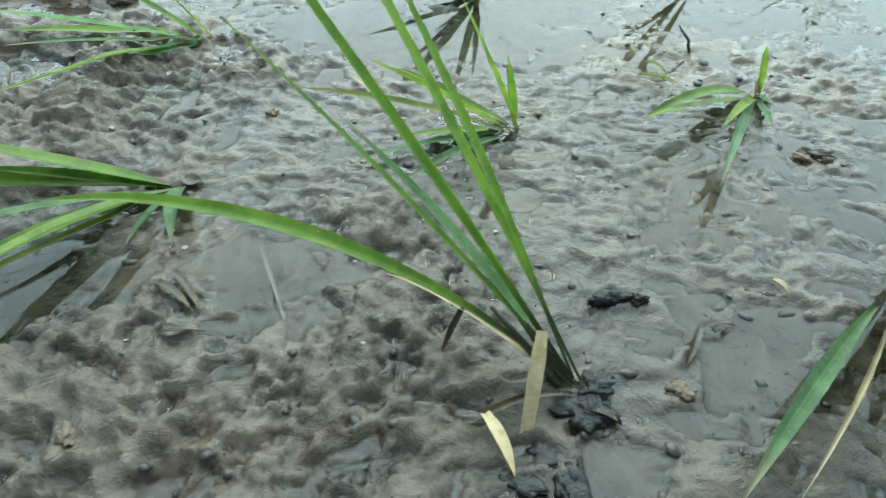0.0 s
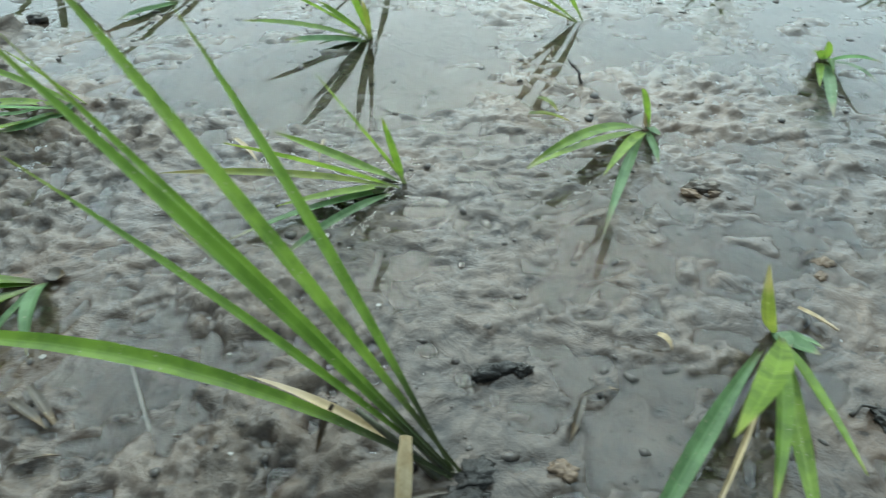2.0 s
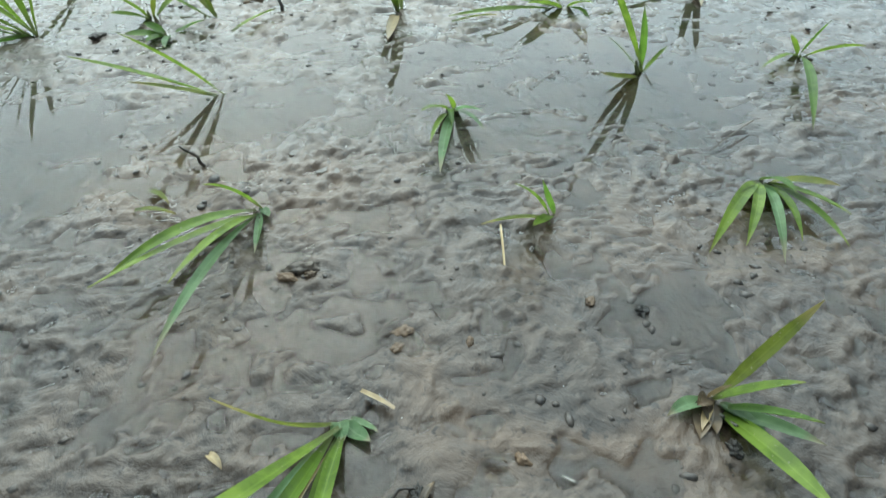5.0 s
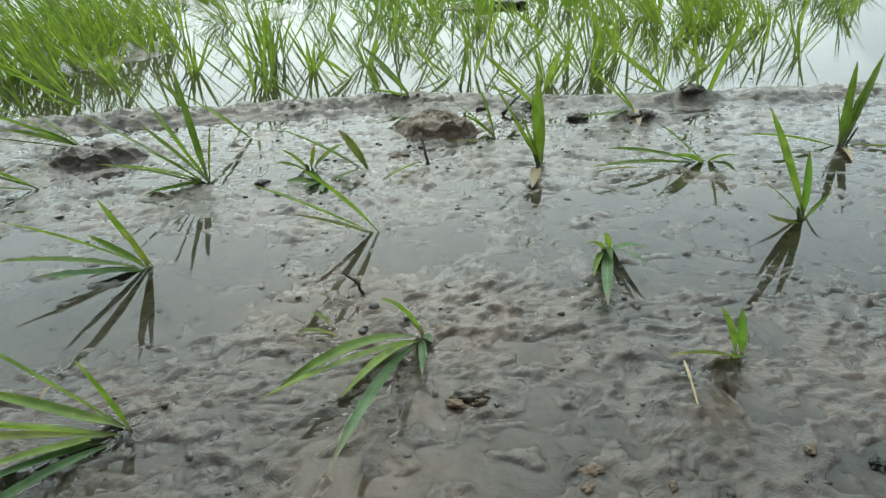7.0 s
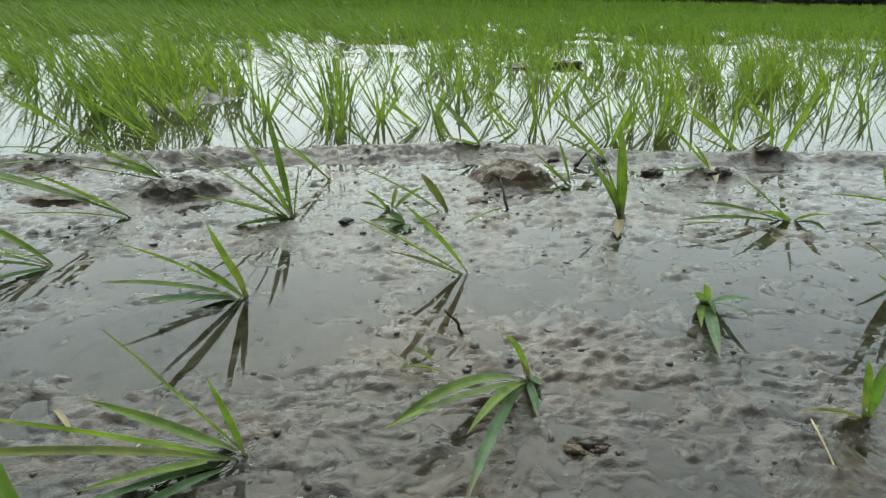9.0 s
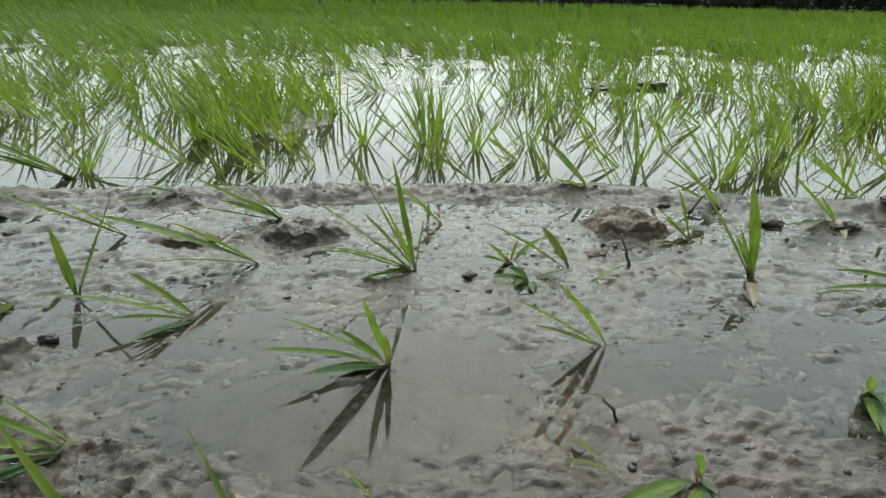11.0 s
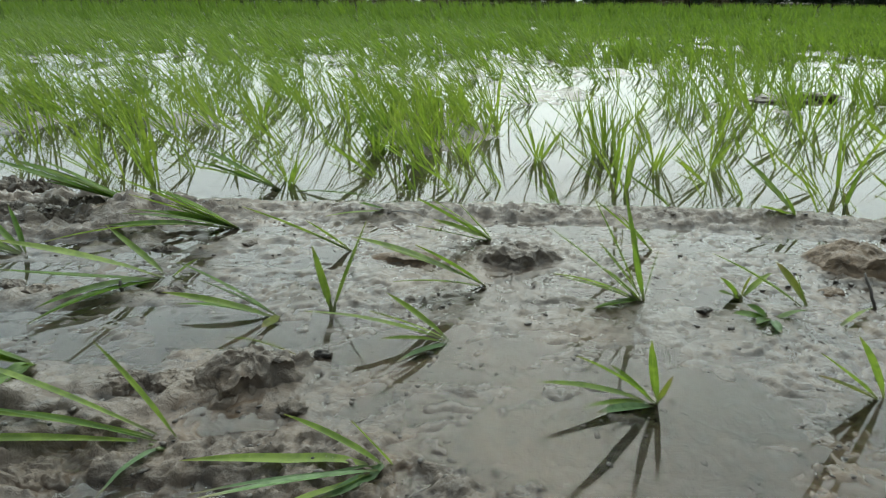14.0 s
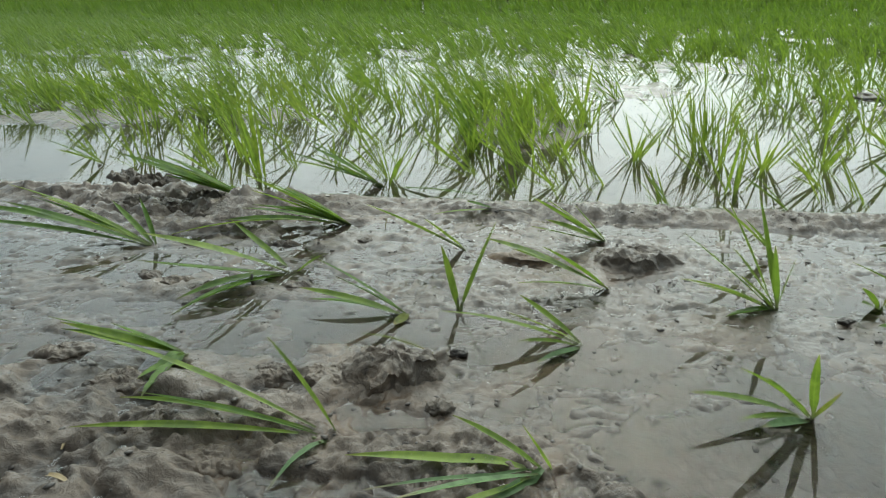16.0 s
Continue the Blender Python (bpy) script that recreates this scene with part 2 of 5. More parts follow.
def patch(x, y, cx, cy, rx, ry, turn=0.0, soft=0.45):
    """1 inside an ellipse, falling softly to 0 at its rim."""
    c, s = math.cos(radians(turn)), math.sin(radians(turn))
    u, v = ((x - cx) * c + (y - cy) * s) / rx, (-(x - cx) * s + (y - cy) * c) / ry
    return 1 - smooth(1 - soft, 1 + soft, np.sqrt(u * u + v * v))


def mesh_from(name, verts, faces, material, uvs=None, smooth_faces=True):
    me = bpy.data.meshes.new(name)
    me.from_pydata([tuple(v) for v in verts], [], faces)
    me.materials.append(material)
    if smooth_faces:
        me.polygons.foreach_set("use_smooth", [True] * len(me.polygons))
    if uvs is not None:
        layer = me.uv_layers.new(name="UVMap")
        loops = np.empty(len(me.loops), dtype=np.int32)
        me.loops.foreach_get("vertex_index", loops)
        layer.data.foreach_set("uv", np.asarray(uvs, dtype=np.float32)[loops].ravel())
    me.update()
    return me


def part(name, me, parent, label=""):
    ob = new(name, me)
    ob.parent = parent
    return tagged(ob, label) if label else ob


# ---- ground: one sheet of mud ----


def spaced(*stretches):
    """Coordinates from (start, end, step) stretches, widening to the horizon at both ends."""
    line = [np.arange(a, b, s) for a, b, s in stretches]
    line = np.concatenate(line)
    grow_up = line[-1] + np.cumsum(0.012 * 1.17 ** np.arange(1, 58))
    grow_down = line[0] - np.cumsum(0.012 * 1.17 ** np.arange(1, 58))
    return np.concatenate([grow_down[::-1], line, grow_up])


def ridge_line(x):
    return 1.47 + 0.035 * np.sin(2.1 * x + 0.4) - 0.10 * smooth(0.35, 1.0, x) - 0.04 * smooth(-0.6, -1.2, x)


# mud rising to the water's level under the thick stands of rice: centre, half-widths, turn
ISLES = [(-0.36, 2.45, 0.25, 0.48, 8), (-2.10, 2.45, 0.55, 0.50, 0), (-1.30, 2.55, 0.25, 0.28, 0), (0.17, 3.42, 0.17, 0.22, 0), (1.10, 3.42, 0.32, 0.14, 0), (1.70, 3.05, 0.32, 0.35, 0), (0.92, 2.95, 0.10, 0.08, 0)]


def mud_height(x, y):
    # smooth wet flat with shallow wrinkles and low lumps
    wx, wy = x + 0.03 * (fbm(x, y, 0.10, 3, 21) - 0.5), y + 0.03 * (fbm(x, y, 0.10, 3, 22) - 0.5)
    wx, wy = wx + 0.014 * (fbm(x, y, 0.033, 2, 34) - 0.5), wy + 0.014 * (fbm(x, y, 0.033, 2, 35) - 0.5)
    low = fbm(wx, wy, 0.16, 3, 1) - 0.5
    lump = fbm(wx, wy * 1.5, 0.042, 4, 5, 0.62) - 0.5
    crease = 0.5 - np.abs(fbm(wx * 0.8, wy * 1.6, 0.055, 4, 8, 0.6) - 0.5) * 2
    wet = fbm(x, y, 0.30, 2, 9)
    pebbly = fbm(wx, wy * 1.3, 0.019, 3, 6, 0.65) - 0.5
    z = -0.0012 + 0.005 * low + (0.25 + 0.7 * wet) * (0.010 * lump + 0.008 * pebbly + 0.004 * (crease - 0.3))
    z = z + (0.0005 + 0.0030 * wet) * (smooth(0.50, 0.62, fbm(wx, wy * 1.2, 0.024, 2, 23)) - 0.4)
    # pits pressed into the surface
    z = z - 0.004 * smooth(0.66, 0.74, fbm(wx, wy, 0.024, 2, 19))
    # rough trodden mud standing out of the water
    rough = np.maximum.reduce([
        patch(x, y, -0.12, 0.20, 0.30, 0.17, 25), patch(x, y, -0.30, 0.50, 0.22, 0.13, 8), patch(x, y, -0.22, 0.66, 0.20, 0.10, 0),
        patch(x, y, 0.06, 0.40, 0.10, 0.07, -35), patch(x, y, -0.62, 0.66, 0.34, 0.12, 6), 1.8 * patch(x, y, -0.95, 1.34, 0.28, 0.13, -6), 1.3 * patch(x, y, -1.35, 1.62, 0.25, 0.08, 5),
        patch(x, y, -0.72, 1.20, 0.20, 0.06, 10) * 0.6, patch(x, y, 0.56, 0.24, 0.16, 0.10, 0) * 0.5, 0.5 * patch(x, y, 0.62, 1.10, 0.35, 0.06, -4),
        0.45 * patch(x, y, 0.35, 1.08, 0.30, 0.05, 0), 0.7 * patch(x, y, -0.72, 0.98, 0.20, 0.05, 8), 0.6 * patch(x, y, -0.62, 1.22, 0.26, 0.05, 4), 0.45 * patch(x, y, -0.28, 1.16, 0.22, 0.05, 0)])
    billow = np.abs(fbm(wx, wy, 0.030, 4, 11, 0.6) - 0.5) * 2
    cells = fbm(wx, wy, 0.075, 3, 14)
    near = (1 - smooth(0.62, 0.90, y)) * (1 - 0.7 * smooth(-0.22, -0.45, x))
    chips = smooth(0.42, 0.56, fbm(wx * 1.1, wy * 1.3, 0.016, 3, 17, 0.6)) + 0.6 * smooth(0.40, 0.60, fbm(wx, wy * 1.2, 0.009, 2, 16, 0.6))
    z = z + rough * (0.0060 + 0.010 * (cells - 0.5) + (0.012 - 0.008 * near) * (billow - 0.2) + near * (0.0044 * (chips - 0.9) + 0.019 * (fbm(wx, wy * 1.25, 0.062, 5, 18, 0.62) - 0.5)
                     - 0.005 * smooth(0.60, 0.68, fbm(wx, wy, 0.012, 2, 29))))
    # coarse broken lumps where the mud was trodden
    trodden = np.maximum.reduce([patch(x, y, -0.68, 0.68, 0.40, 0.19, 4), patch(x, y, -0.95, 1.36, 0.42, 0.12, -6), 0.55 * patch(x, y, -0.66, 1.23, 0.30, 0.06, 4), 0.5 * patch(x, y, -0.74, 1.00, 0.22, 0.05, 6)])
    z = z + trodden * (0.014 * smooth(0.47, 0.60, fbm(wx, wy * 1.25, 0.062, 3, 61, 0.5)) - 0.006 + 0.005 * smooth(0.50, 0.62, fbm(wx, wy * 1.2, 0.028, 2, 62)))
    # footprints and small pools
    for cx, cy, rx, ry, turn, deep in ((-0.03, 0.365, 0.13, 0.055, 12, 0.0045), (-0.17, 0.355, 0.07, 0.03, 20, 0.008), (0.30, 0.345, 0.05, 0.03, 25, 0.012),
                                       (0.385, 0.480, 0.038, 0.026, 10, 0.016), (0.64, 0.43, 0.045, 0.025, 0, 0.012), (0.19, 0.255, 0.03, 0.018, 40, 0.012),
                                       (-0.55, 0.93, 0.28, 0.05, 4, 0.008), (-0.85, 1.06, 0.30, 0.05, 0, 0.008), (0.10, 0.77, 0.15, 0.10, 20, 0.006), (0.36, 0.80, 0.12, 0.07, 0, 0.005), (-0.15, 0.92, 0.14, 0.05, 0, 0.006), (0.17, 1.12, 0.14, 0.05, 0, 0.004),
                                       (0.75, 0.80, 0.20, 0.14, 0, 0.005), (-0.05, 0.80, 0.13, 0.12, 0, 0.004), (0.20, 1.375, 0.36, 0.045, -5, 0.012), (0.55, 1.27, 0.16, 0.05, 0, 0.008), (-0.55, 1.20, 0.3, 0.05, 0, 0.004),
                                       (-0.36, 0.735, 0.10, 0.025, 0, 0.009)):
        z = z - deep * patch(x, y, cx, cy, rx, ry, turn)
    # low slumped mounds
    for cx, cy, rx, ry, h in ((0.480, 1.285, 0.110, 0.070, 0.008), (-0.05, 1.245, 0.100, 0.055, 0.006), (0.86, 1.265, 0.060, 0.040, 0.016), (-0.25, 1.24, 0.050, 0.025, 0.008),
                              (-0.36, 0.815, 0.100, 0.050, 0.007), (1.02, 1.38, 0.05, 0.03, 0.014), (-0.80, 1.34, 0.07, 0.05, 0.014)):
        z = z + h * patch(x, y, cx, cy, rx, ry, 0, 0.6) * (0.45 + 1.1 * fbm(wx, wy, 0.035, 4, 27, 0.6))
    # low broken ridge between the near mud and the flooded part
    off = y - ridge_line(x)
    crest = np.exp(-((off + 0.03 * (fbm(x, y, 0.09, 2, 37) - 0.5)) / 0.044) ** 2) * (0.25 + 1.25 * fbm(x, y, 0.16, 3, 31))
    z = z + crest * 0.015 * (1 - 0.75 * smooth(0.62, 0.75, x) * (1 - smooth(0.85, 0.95, x))) + np.exp(-(off / 0.08) ** 2) * 0.008 * (billow - 0.15) + crest * 0.010 * (fbm(wx, wy, 0.024, 3, 33, 0.65) - 0.5)
    z = z + 0.0012 * (1 - smooth(0.38, 0.62, y))
    # hollows filled level with water
    pool = np.maximum.reduce([patch(x, y, *p) for p in ((0.08, 0.80, 0.20, 0.14, 15), (-0.10, 0.92, 0.20, 0.08, 0), (-0.60, 0.93, 0.35, 0.07, 4), (0.75, 0.85, 0.25, 0.16, 0), (-0.20, 0.365, 0.09, 0.05, 12))])
    # silt has levelled the hollows, a thin film of water stands over it
    z = z + 0.0011 - 0.0012 * pool
    deep = 0.0016 + 0.0006 * pool
    z = np.where(z < 0, -deep * np.tanh(-z / deep), z * (0.42 + 0.58 * np.clip(np.maximum(rough, 3 * np.exp(-(off / 0.12) ** 2)), 0, 1)))
    knobs = smooth(0.62, 0.74, fbm(wx, wy * 1.2, 0.022, 3, 25)) * smooth(0.42, 0.60, fbm(x, y, 0.12, 2, 26)) + 0.5 * smooth(0.70, 0.76, fbm(wx, wy * 1.3, 0.011, 2, 30))
    z = z + (0.0034 * knobs + 0.0014 * smooth(0.54, 0.68, fbm(wx, wy * 1.3, 0.038, 3, 28))) * (1 - np.clip(rough, 0, 1))
    # thin flakes and wrinkles of silt that just break the film of water
    flakes = smooth(0.55, 0.61, fbm(wx, wy * 1.7, 0.034, 4, 63, 0.6)) * smooth(0.40, 0.55, fbm(x, y, 0.15, 2, 64)) + 0.7 * smooth(0.60, 0.66, fbm(wx * 0.8, wy * 2.2, 0.017, 3, 65, 0.6))
    clear = np.maximum.reduce([patch(x, y, *p) for p in ((0.35, 0.83, 0.09, 0.07, 0), (0.09, 0.79, 0.11, 0.09, 0), (0.585, 0.745, 0.07, 0.06, 0), (0.84, 0.755, 0.09, 0.08, 0), (-0.15, 0.90, 0.10, 0.06, 0), (0.84, 0.53, 0.08, 0.06, 0), (0.60, 1.03, 0.05, 0.04, 0))])
    z = z + 0.0019 * flakes * (1 - clear) * smooth(0.40, 0.60, y) * (1 - np.clip(rough, 0, 1))
    # flooded part: bed below the water
    bed = -0.03 + 0.014 * low
    isle = np.maximum.reduce([patch(x, y, *p) for p in ISLES] + [0.95 * smooth(0.44, 0.56, fbm(x, y * 0.6, 0.50, 3, 41)) * smooth(2.5, 3.3, y)])
    bed = bed + isle * (0.035 + 0.034 * (fbm(x, y * 0.7, 0.07, 3, 43) - 0.5) + 0.012 * low)
    f = smooth(0.06, 0.16, off)
    z = z * (1 - f) + bed * f
    # the bank beyond the field
    z = z + 0.45 * smooth(26.0, 28.5, y + 0.5 * fbm(x, y, 1.5, 3, 51)) + 0.1 * smooth(26, 29, y) * fbm(x, y, 0.5, 3, 52)
    return z - 0.02 * smooth(30, 60, np.hypot(x, y)) * (y < 5)


def build_ground():
    xs = spaced((-4.6, -2.6, 0.04), (-2.6, -1.45, 0.02), (-1.45, -0.46, 0.006), (-0.46, 0.80, 0.0027), (0.80, 1.45, 0.006), (1.45, 3.6, 0.04))
    ys = spaced((0.12, 0.72, 0.0027), (0.72, 1.66, 0.0055), (1.66, 3.2, 0.02), (3.2, 7.0, 0.07))
    gx, gy = np.meshgrid(xs, ys)
    z = mud_height(gx.ravel(), gy.ravel())
    nx, ny = len(xs), len(ys)
    i = (np.arange(ny - 1)[:, None] * nx + np.arange(nx - 1)[None]).ravel()
    quads = np.stack([i, i + 1, i + nx + 1, i + nx], 1)
    me = bpy.data.meshes.new("ground")
    me.vertices.add(nx * ny)
    me.vertices.foreach_set("co", np.stack([gx.ravel(), gy.ravel(), z], 1).ravel())
    me.loops.add(quads.size)
    me.loops.foreach_set("vertex_index", quads.ravel().astype(np.int32))
    me.polygons.add(len(quads))
    me.polygons.foreach_set("loop_start", np.arange(0, quads.size, 4, dtype=np.int32))
    me.polygons.foreach_set("use_smooth", [True] * len(quads))
    me.update(calc_edges=True)
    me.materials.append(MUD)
    me.materials.append(EARTH)
    mid = gy.ravel()[quads[:, 0]] > 25.0
    me.polygons.foreach_set("material_index", mid.astype(np.int32))
    return tagged(new("ground", me), "wet grey-brown paddy mud with puddles and trodden lumps", "mud", kind="structure")


build_ground()
wx = np.concatenate([[-300, -100, -30, -10, -5, -3], np.arange(-2, 2.05, 0.1), [3, 5, 10, 30, 100, 300]])
wy = np.concatenate([[-300, -100, -30, -10, -4], np.arange(-2, 4, 0.1), np.arange(4, 12.7, 0.4), np.arange(13, 27.5, 1.0)])
rows, cols = len(wy), len(wx)
water = new("water", mesh_from("water", [(x, y, 0.0) for y in wy for x in wx],
            [(r * cols + c, r * cols + c + 1, (r + 1) * cols + c + 1, (r + 1) * cols + c) for r in range(rows - 1) for c in range(cols - 1)], WATER))
tagged(water, "thin still film of clear water over the mud", "water", kind="structure")


def lump_mesh(name, size, seed, material, rough=0.28, detail=4):
    """A clod: a squashed ball of mud, broken and pitted."""
    bm = bmesh.new()
    bmesh.ops.create_icosphere(bm, subdivisions=detail, radius=1)
    shift = Vector((seed * 3.7, seed * 1.3, seed * 2.9))
    for v in bm.verts:
        p = v.co.copy()
        q = Vector((p.x, p.y * size[1] / size[0], p.z * size[2] / size[0]))
        k = 1 + rough * noise.fractal(q * 2.0 + shift, 0.82, 2.2, 6) + 0.08 * noise.noise(q * 6 + shift) + 0.035 * noise.noise(q * 15 + shift) - 0.12 * abs(noise.noise(q * 3.3 + shift * 2))
        v.co = Vector((p.x * size[0], p.y * size[1], p.z * size[2])) * k
    for f in bm.faces:
        f.smooth = True
    me = bpy.data.meshes.new(name)
    bm.to_mesh(me)
    bm.free()
    me.materials.append(material)
    return me


def ground_at(x, y):
    return float(mud_height(np.array([x]), np.array([y]))[0])


def clod(x, y, size, seed, label, turn=0, sink=0.25, material=CLOD, name="mud_clod", detail=4, rough=0.34):
    ob = new(name, lump_mesh(name, size, seed, material, rough, detail))
    ob.matrix_world = pose(x, y, max(ground_at(x, y), -0.006) + size[2] * (0.35 - sink), 0, 0, turn)
    return tagged(ob, label, name.split("_")[-1])


def mound_mesh(name, size, seed, material, cliff, rough):
    """A slumped heap: a dome that runs out into the flat, broken away on the side towards -y."""
    rx, ry, h = size
    turns, rings = 84, 30
    shift = Vector((seed * 2.3, seed * 4.1, seed * 1.7))
    verts, faces = [], []
    for r in range(rings + 1):
        s = r / rings
        for k in range(turns):
            a = 2 * math.pi * k / turns
            c, d = math.cos(a), math.sin(a)
            front = cliff * float(smooth(0.05, 0.75, -d + 0.35 * noise.noise(Vector((c, d, seed)) * 1.6)))
            edge = 1 + 0.30 * noise.fractal(Vector((c, d, 0.0)) * 1.3 + shift, 0.9, 2.1, 4)
            dome = max(0.0, math.cos(math.pi / 2 * s)) ** 0.75
            fall = max(0.0, (s - 0.55) / 0.45)
            out = s * (1 - front) + front * (min(s, 0.55) * 1.25 - 0.16 * math.sin(math.pi * fall) + 0.22 * fall ** 3)
            z = h * (dome * (1 - front) + front * (0.72 + 0.28 * dome if s < 0.55 else (0.72 + 0.28 * dome) * (1 - fall) ** 0.8))
            p = Vector((c * out * rx * edge, d * out * ry * edge, z - 0.012 * s ** 3))
            q = p / rx
            wide = rough * h * min(1.0, 3.2 * (1.04 - s))
            lift = noise.fractal(q * 2.6 + shift, 0.8, 2.2, 6) - 0.7 * abs(noise.noise(q * 5.0 + shift)) + 0.25 * noise.noise(q * 13 + shift)
            side = noise.fractal(q * 3.1 - shift, 0.8, 2.2, 5)
            verts.append(p + Vector((c * side * wide * 0.7, d * side * wide * 0.7, lift * wide)))
    for r in range(rings):
        for k in range(turns):
            n = (k + 1) % turns
            faces.append((r * turns + k, (r + 1) * turns + k, (r + 1) * turns + n, r * turns + n))
    return mesh_from(name, [tuple(v) for v in verts], faces, material)


def mound(x, y, size, seed, label, turn=0, material=CLOD, cliff=1.0, rough=0.5):
    ob = new("mud_mound", mound_mesh("mud_mound", size, seed, material, cliff, rough))
    ob.matrix_world = pose(x, y, min(max(ground_at(x, y), -0.002), 0.003), 0, 0, turn)
    return tagged(ob, label, "mud mound")


mound(-0.338, 0.820, (0.080, 0.060, 0.028), 1, "pitted wet grey mud mound heaped beside a puddle", 40, HEAP, 0.45, 0.50)
mound(-0.420, 0.800, (0.050, 0.030, 0.010), 2, "low wet mud mound leaning on a bigger one", -12, HEAP, 0.3, 0.5)
mound(-0.055, 1.232, (0.080, 0.058, 0.024), 4, "crumbling brown mud mound with a dark hollow side", 4, HEAP, 0.48, 0.36)
mound(-0.225, 1.215, (0.078, 0.040, 0.008), 5, "low brown mud mound in shallow water", 0, RUST, 0.6, 0.35)
mound(0.482, 1.275, (0.090, 0.072, 0.034), 6, "brown mud mound with a dark hollow side in a pool", -6, RUST, 0.42, 0.30)
mound(0.405, 1.160, (0.032, 0.022, 0.005), 7, "flat brown mud lobe under shallow water", 10, RUST, 0.2, 0.4)
for x, y, rx, ry, h, turn, seed in ((-0.868, 1.325, 0.074, 0.050, 0.024, 8, 11), (-0.965, 1.335, 0.060, 0.044, 0.020, -14, 12), (-1.050, 1.350, 0.066, 0.048, 0.022, 20, 13),
                                    (-0.925, 1.395, 0.062, 0.040, 0.023, -6, 14), (-1.020, 1.425, 0.060, 0.040, 0.020, 12, 15), (-0.800, 1.335, 0.050, 0.036, 0.015, -20, 16),
                                    (-0.720, 1.350, 0.056, 0.034, 0.012, 10, 17), (-1.130, 1.510, 0.080, 0.050, 0.024, 5, 18), (-1.240, 1.560, 0.066, 0.046, 0.020, -8, 19)):
    mound(x, y, (rx, ry, h), seed, "trodden dark wet mud heap among other heaps", turn, CLOD, 0.4, 0.65)
for x, y, rx, ry, h, turn, seed in ((-0.745, 1.010, 0.044, 0.024, 0.008, 5, 21), (-0.690, 1.000, 0.030, 0.020, 0.007, 30, 22), (-0.805, 1.030, 0.036, 0.022, 0.007, -10, 23), (-0.560, 1.040, 0.040, 0.020, 0.006, 8, 24),
                                    (-0.655, 1.205, 0.036, 0.020, 0.007, 0, 25), (-0.520, 1.245, 0.040, 0.020, 0.006, 10, 26), (-0.480, 0.790, 0.042, 0.030, 0.009, 15, 27), (-0.640, 0.745, 0.056, 0.034, 0.010, -8, 28),
                                    (-0.760, 0.790, 0.052, 0.032, 0.009, 12, 29), (-0.550, 0.690, 0.060, 0.036, 0.011, 22, 30), (-0.470, 0.640, 0.048, 0.034, 0.009, -15, 31)):
    mound(x, y, (rx, ry, h), seed, "low dark lump of trodden wet mud", turn, HEAP, 0.4, 0.6)
clod(-0.272, 0.765, (0.0150, 0.0120, 0.0090), 3, "small dark wet mud lump at the puddle's edge", 30)
clod(0.86, 1.255, (0.0240, 0.0170, 0.0100), 7, "low dark brown mud clod near the ridge", 10, 0.5, rough=0.65)
clod(1.01, 1.37, (0.0240, 0.0160, 0.0100), 8, "dark mud clod on the ridge", 0, 0.5, rough=0.65)
clod(0.75, 1.30, (0.0187, 0.0126, 0.0097), 9, "small dark mud clod in the water", 0)
clod(0.60, 1.41, (0.0127, 0.0108, 0.0078), 10, "small dark mud clod in the water", 20)
mound(-0.22, 1.492, (0.060, 0.034, 0.014), 41, "soft dark mud lump on the low ridge", 0, HEAP, 0.3, 0.5)
mound(0.02, 1.500, (0.064, 0.034, 0.013), 42, "soft brown mud lump on the low ridge", 8, HEAP, 0.3, 0.5)
mound(0.24, 1.500, (0.070, 0.036, 0.015), 43, "soft brown mud lump on the low ridge", -5, HEAP, 0.4, 0.5)
clod(-0.275, 0.885, (0.0110, 0.0081, 0.0058), 18, "small dark pebble on wet mud", 15, material=STONE, name="dark_pebble", detail=4)
clod(0.205, 1.065, (0.0093, 0.0081, 0.0058), 19, "small dark crumb of mud on the flat", 0, material=STONE, name="dark_pebble", detail=4)
clod(0.66, 0.745, (0.0051, 0.0045, 0.0039), 20, "tiny dark pebble in shallow water", 0, material=STONE, name="dark_pebble", detail=4)
clod(-0.70, 0.765, (0.0102, 0.0081, 0.0058), 21, "small dark pebble on rough mud", 0, material=STONE, name="dark_pebble", detail=4)

clod(0.444, 0.471, (0.0084, 0.0052, 0.0028), 30, "small rust-brown lump of clay pressed into the wet mud", 0, 0.2, RUST, "clay_lump", 4, 0.5)
clod(0.435, 0.457, (0.0056, 0.0035, 0.0022), 31, "small rust-brown lump of clay pressed into the wet mud", 37, 0.2, RUST, "clay_lump", 4, 0.5)
clod(0.486, 0.447, (0.0042, 0.0026, 0.0022), 32, "small rust-brown lump of clay pressed into the wet mud", 74, 0.2, RUST, "clay_lump", 4, 0.5)
clod(0.485, 0.349, (0.0056, 0.0035, 0.0022), 33, "small rust-brown lump of clay pressed into the wet mud", 111, 0.2, RUST, "clay_lump", 4, 0.5)
clod(0.372, 0.550, (0.0070, 0.0043, 0.0028), 34, "small rust-brown lump of clay pressed into the wet mud", 148, 0.2, RUST, "clay_lump", 4, 0.5)
clod(0.389, 0.547, (0.0049, 0.0030, 0.0022), 35, "small rust-brown lump of clay pressed into the wet mud", 5, 0.2, RUST, "clay_lump", 4, 0.5)
clod(0.589, 0.459, (0.0056, 0.0035, 0.0022), 36, "small rust-brown lump of clay pressed into the wet mud", 42, 0.2, RUST, "clay_lump", 4, 0.5)
clod(-0.059, 0.567, (0.0070, 0.0043, 0.0028), 37, "small rust-brown lump of clay pressed into the wet mud", 79, 0.2, RUST, "clay_lump", 4, 0.5)
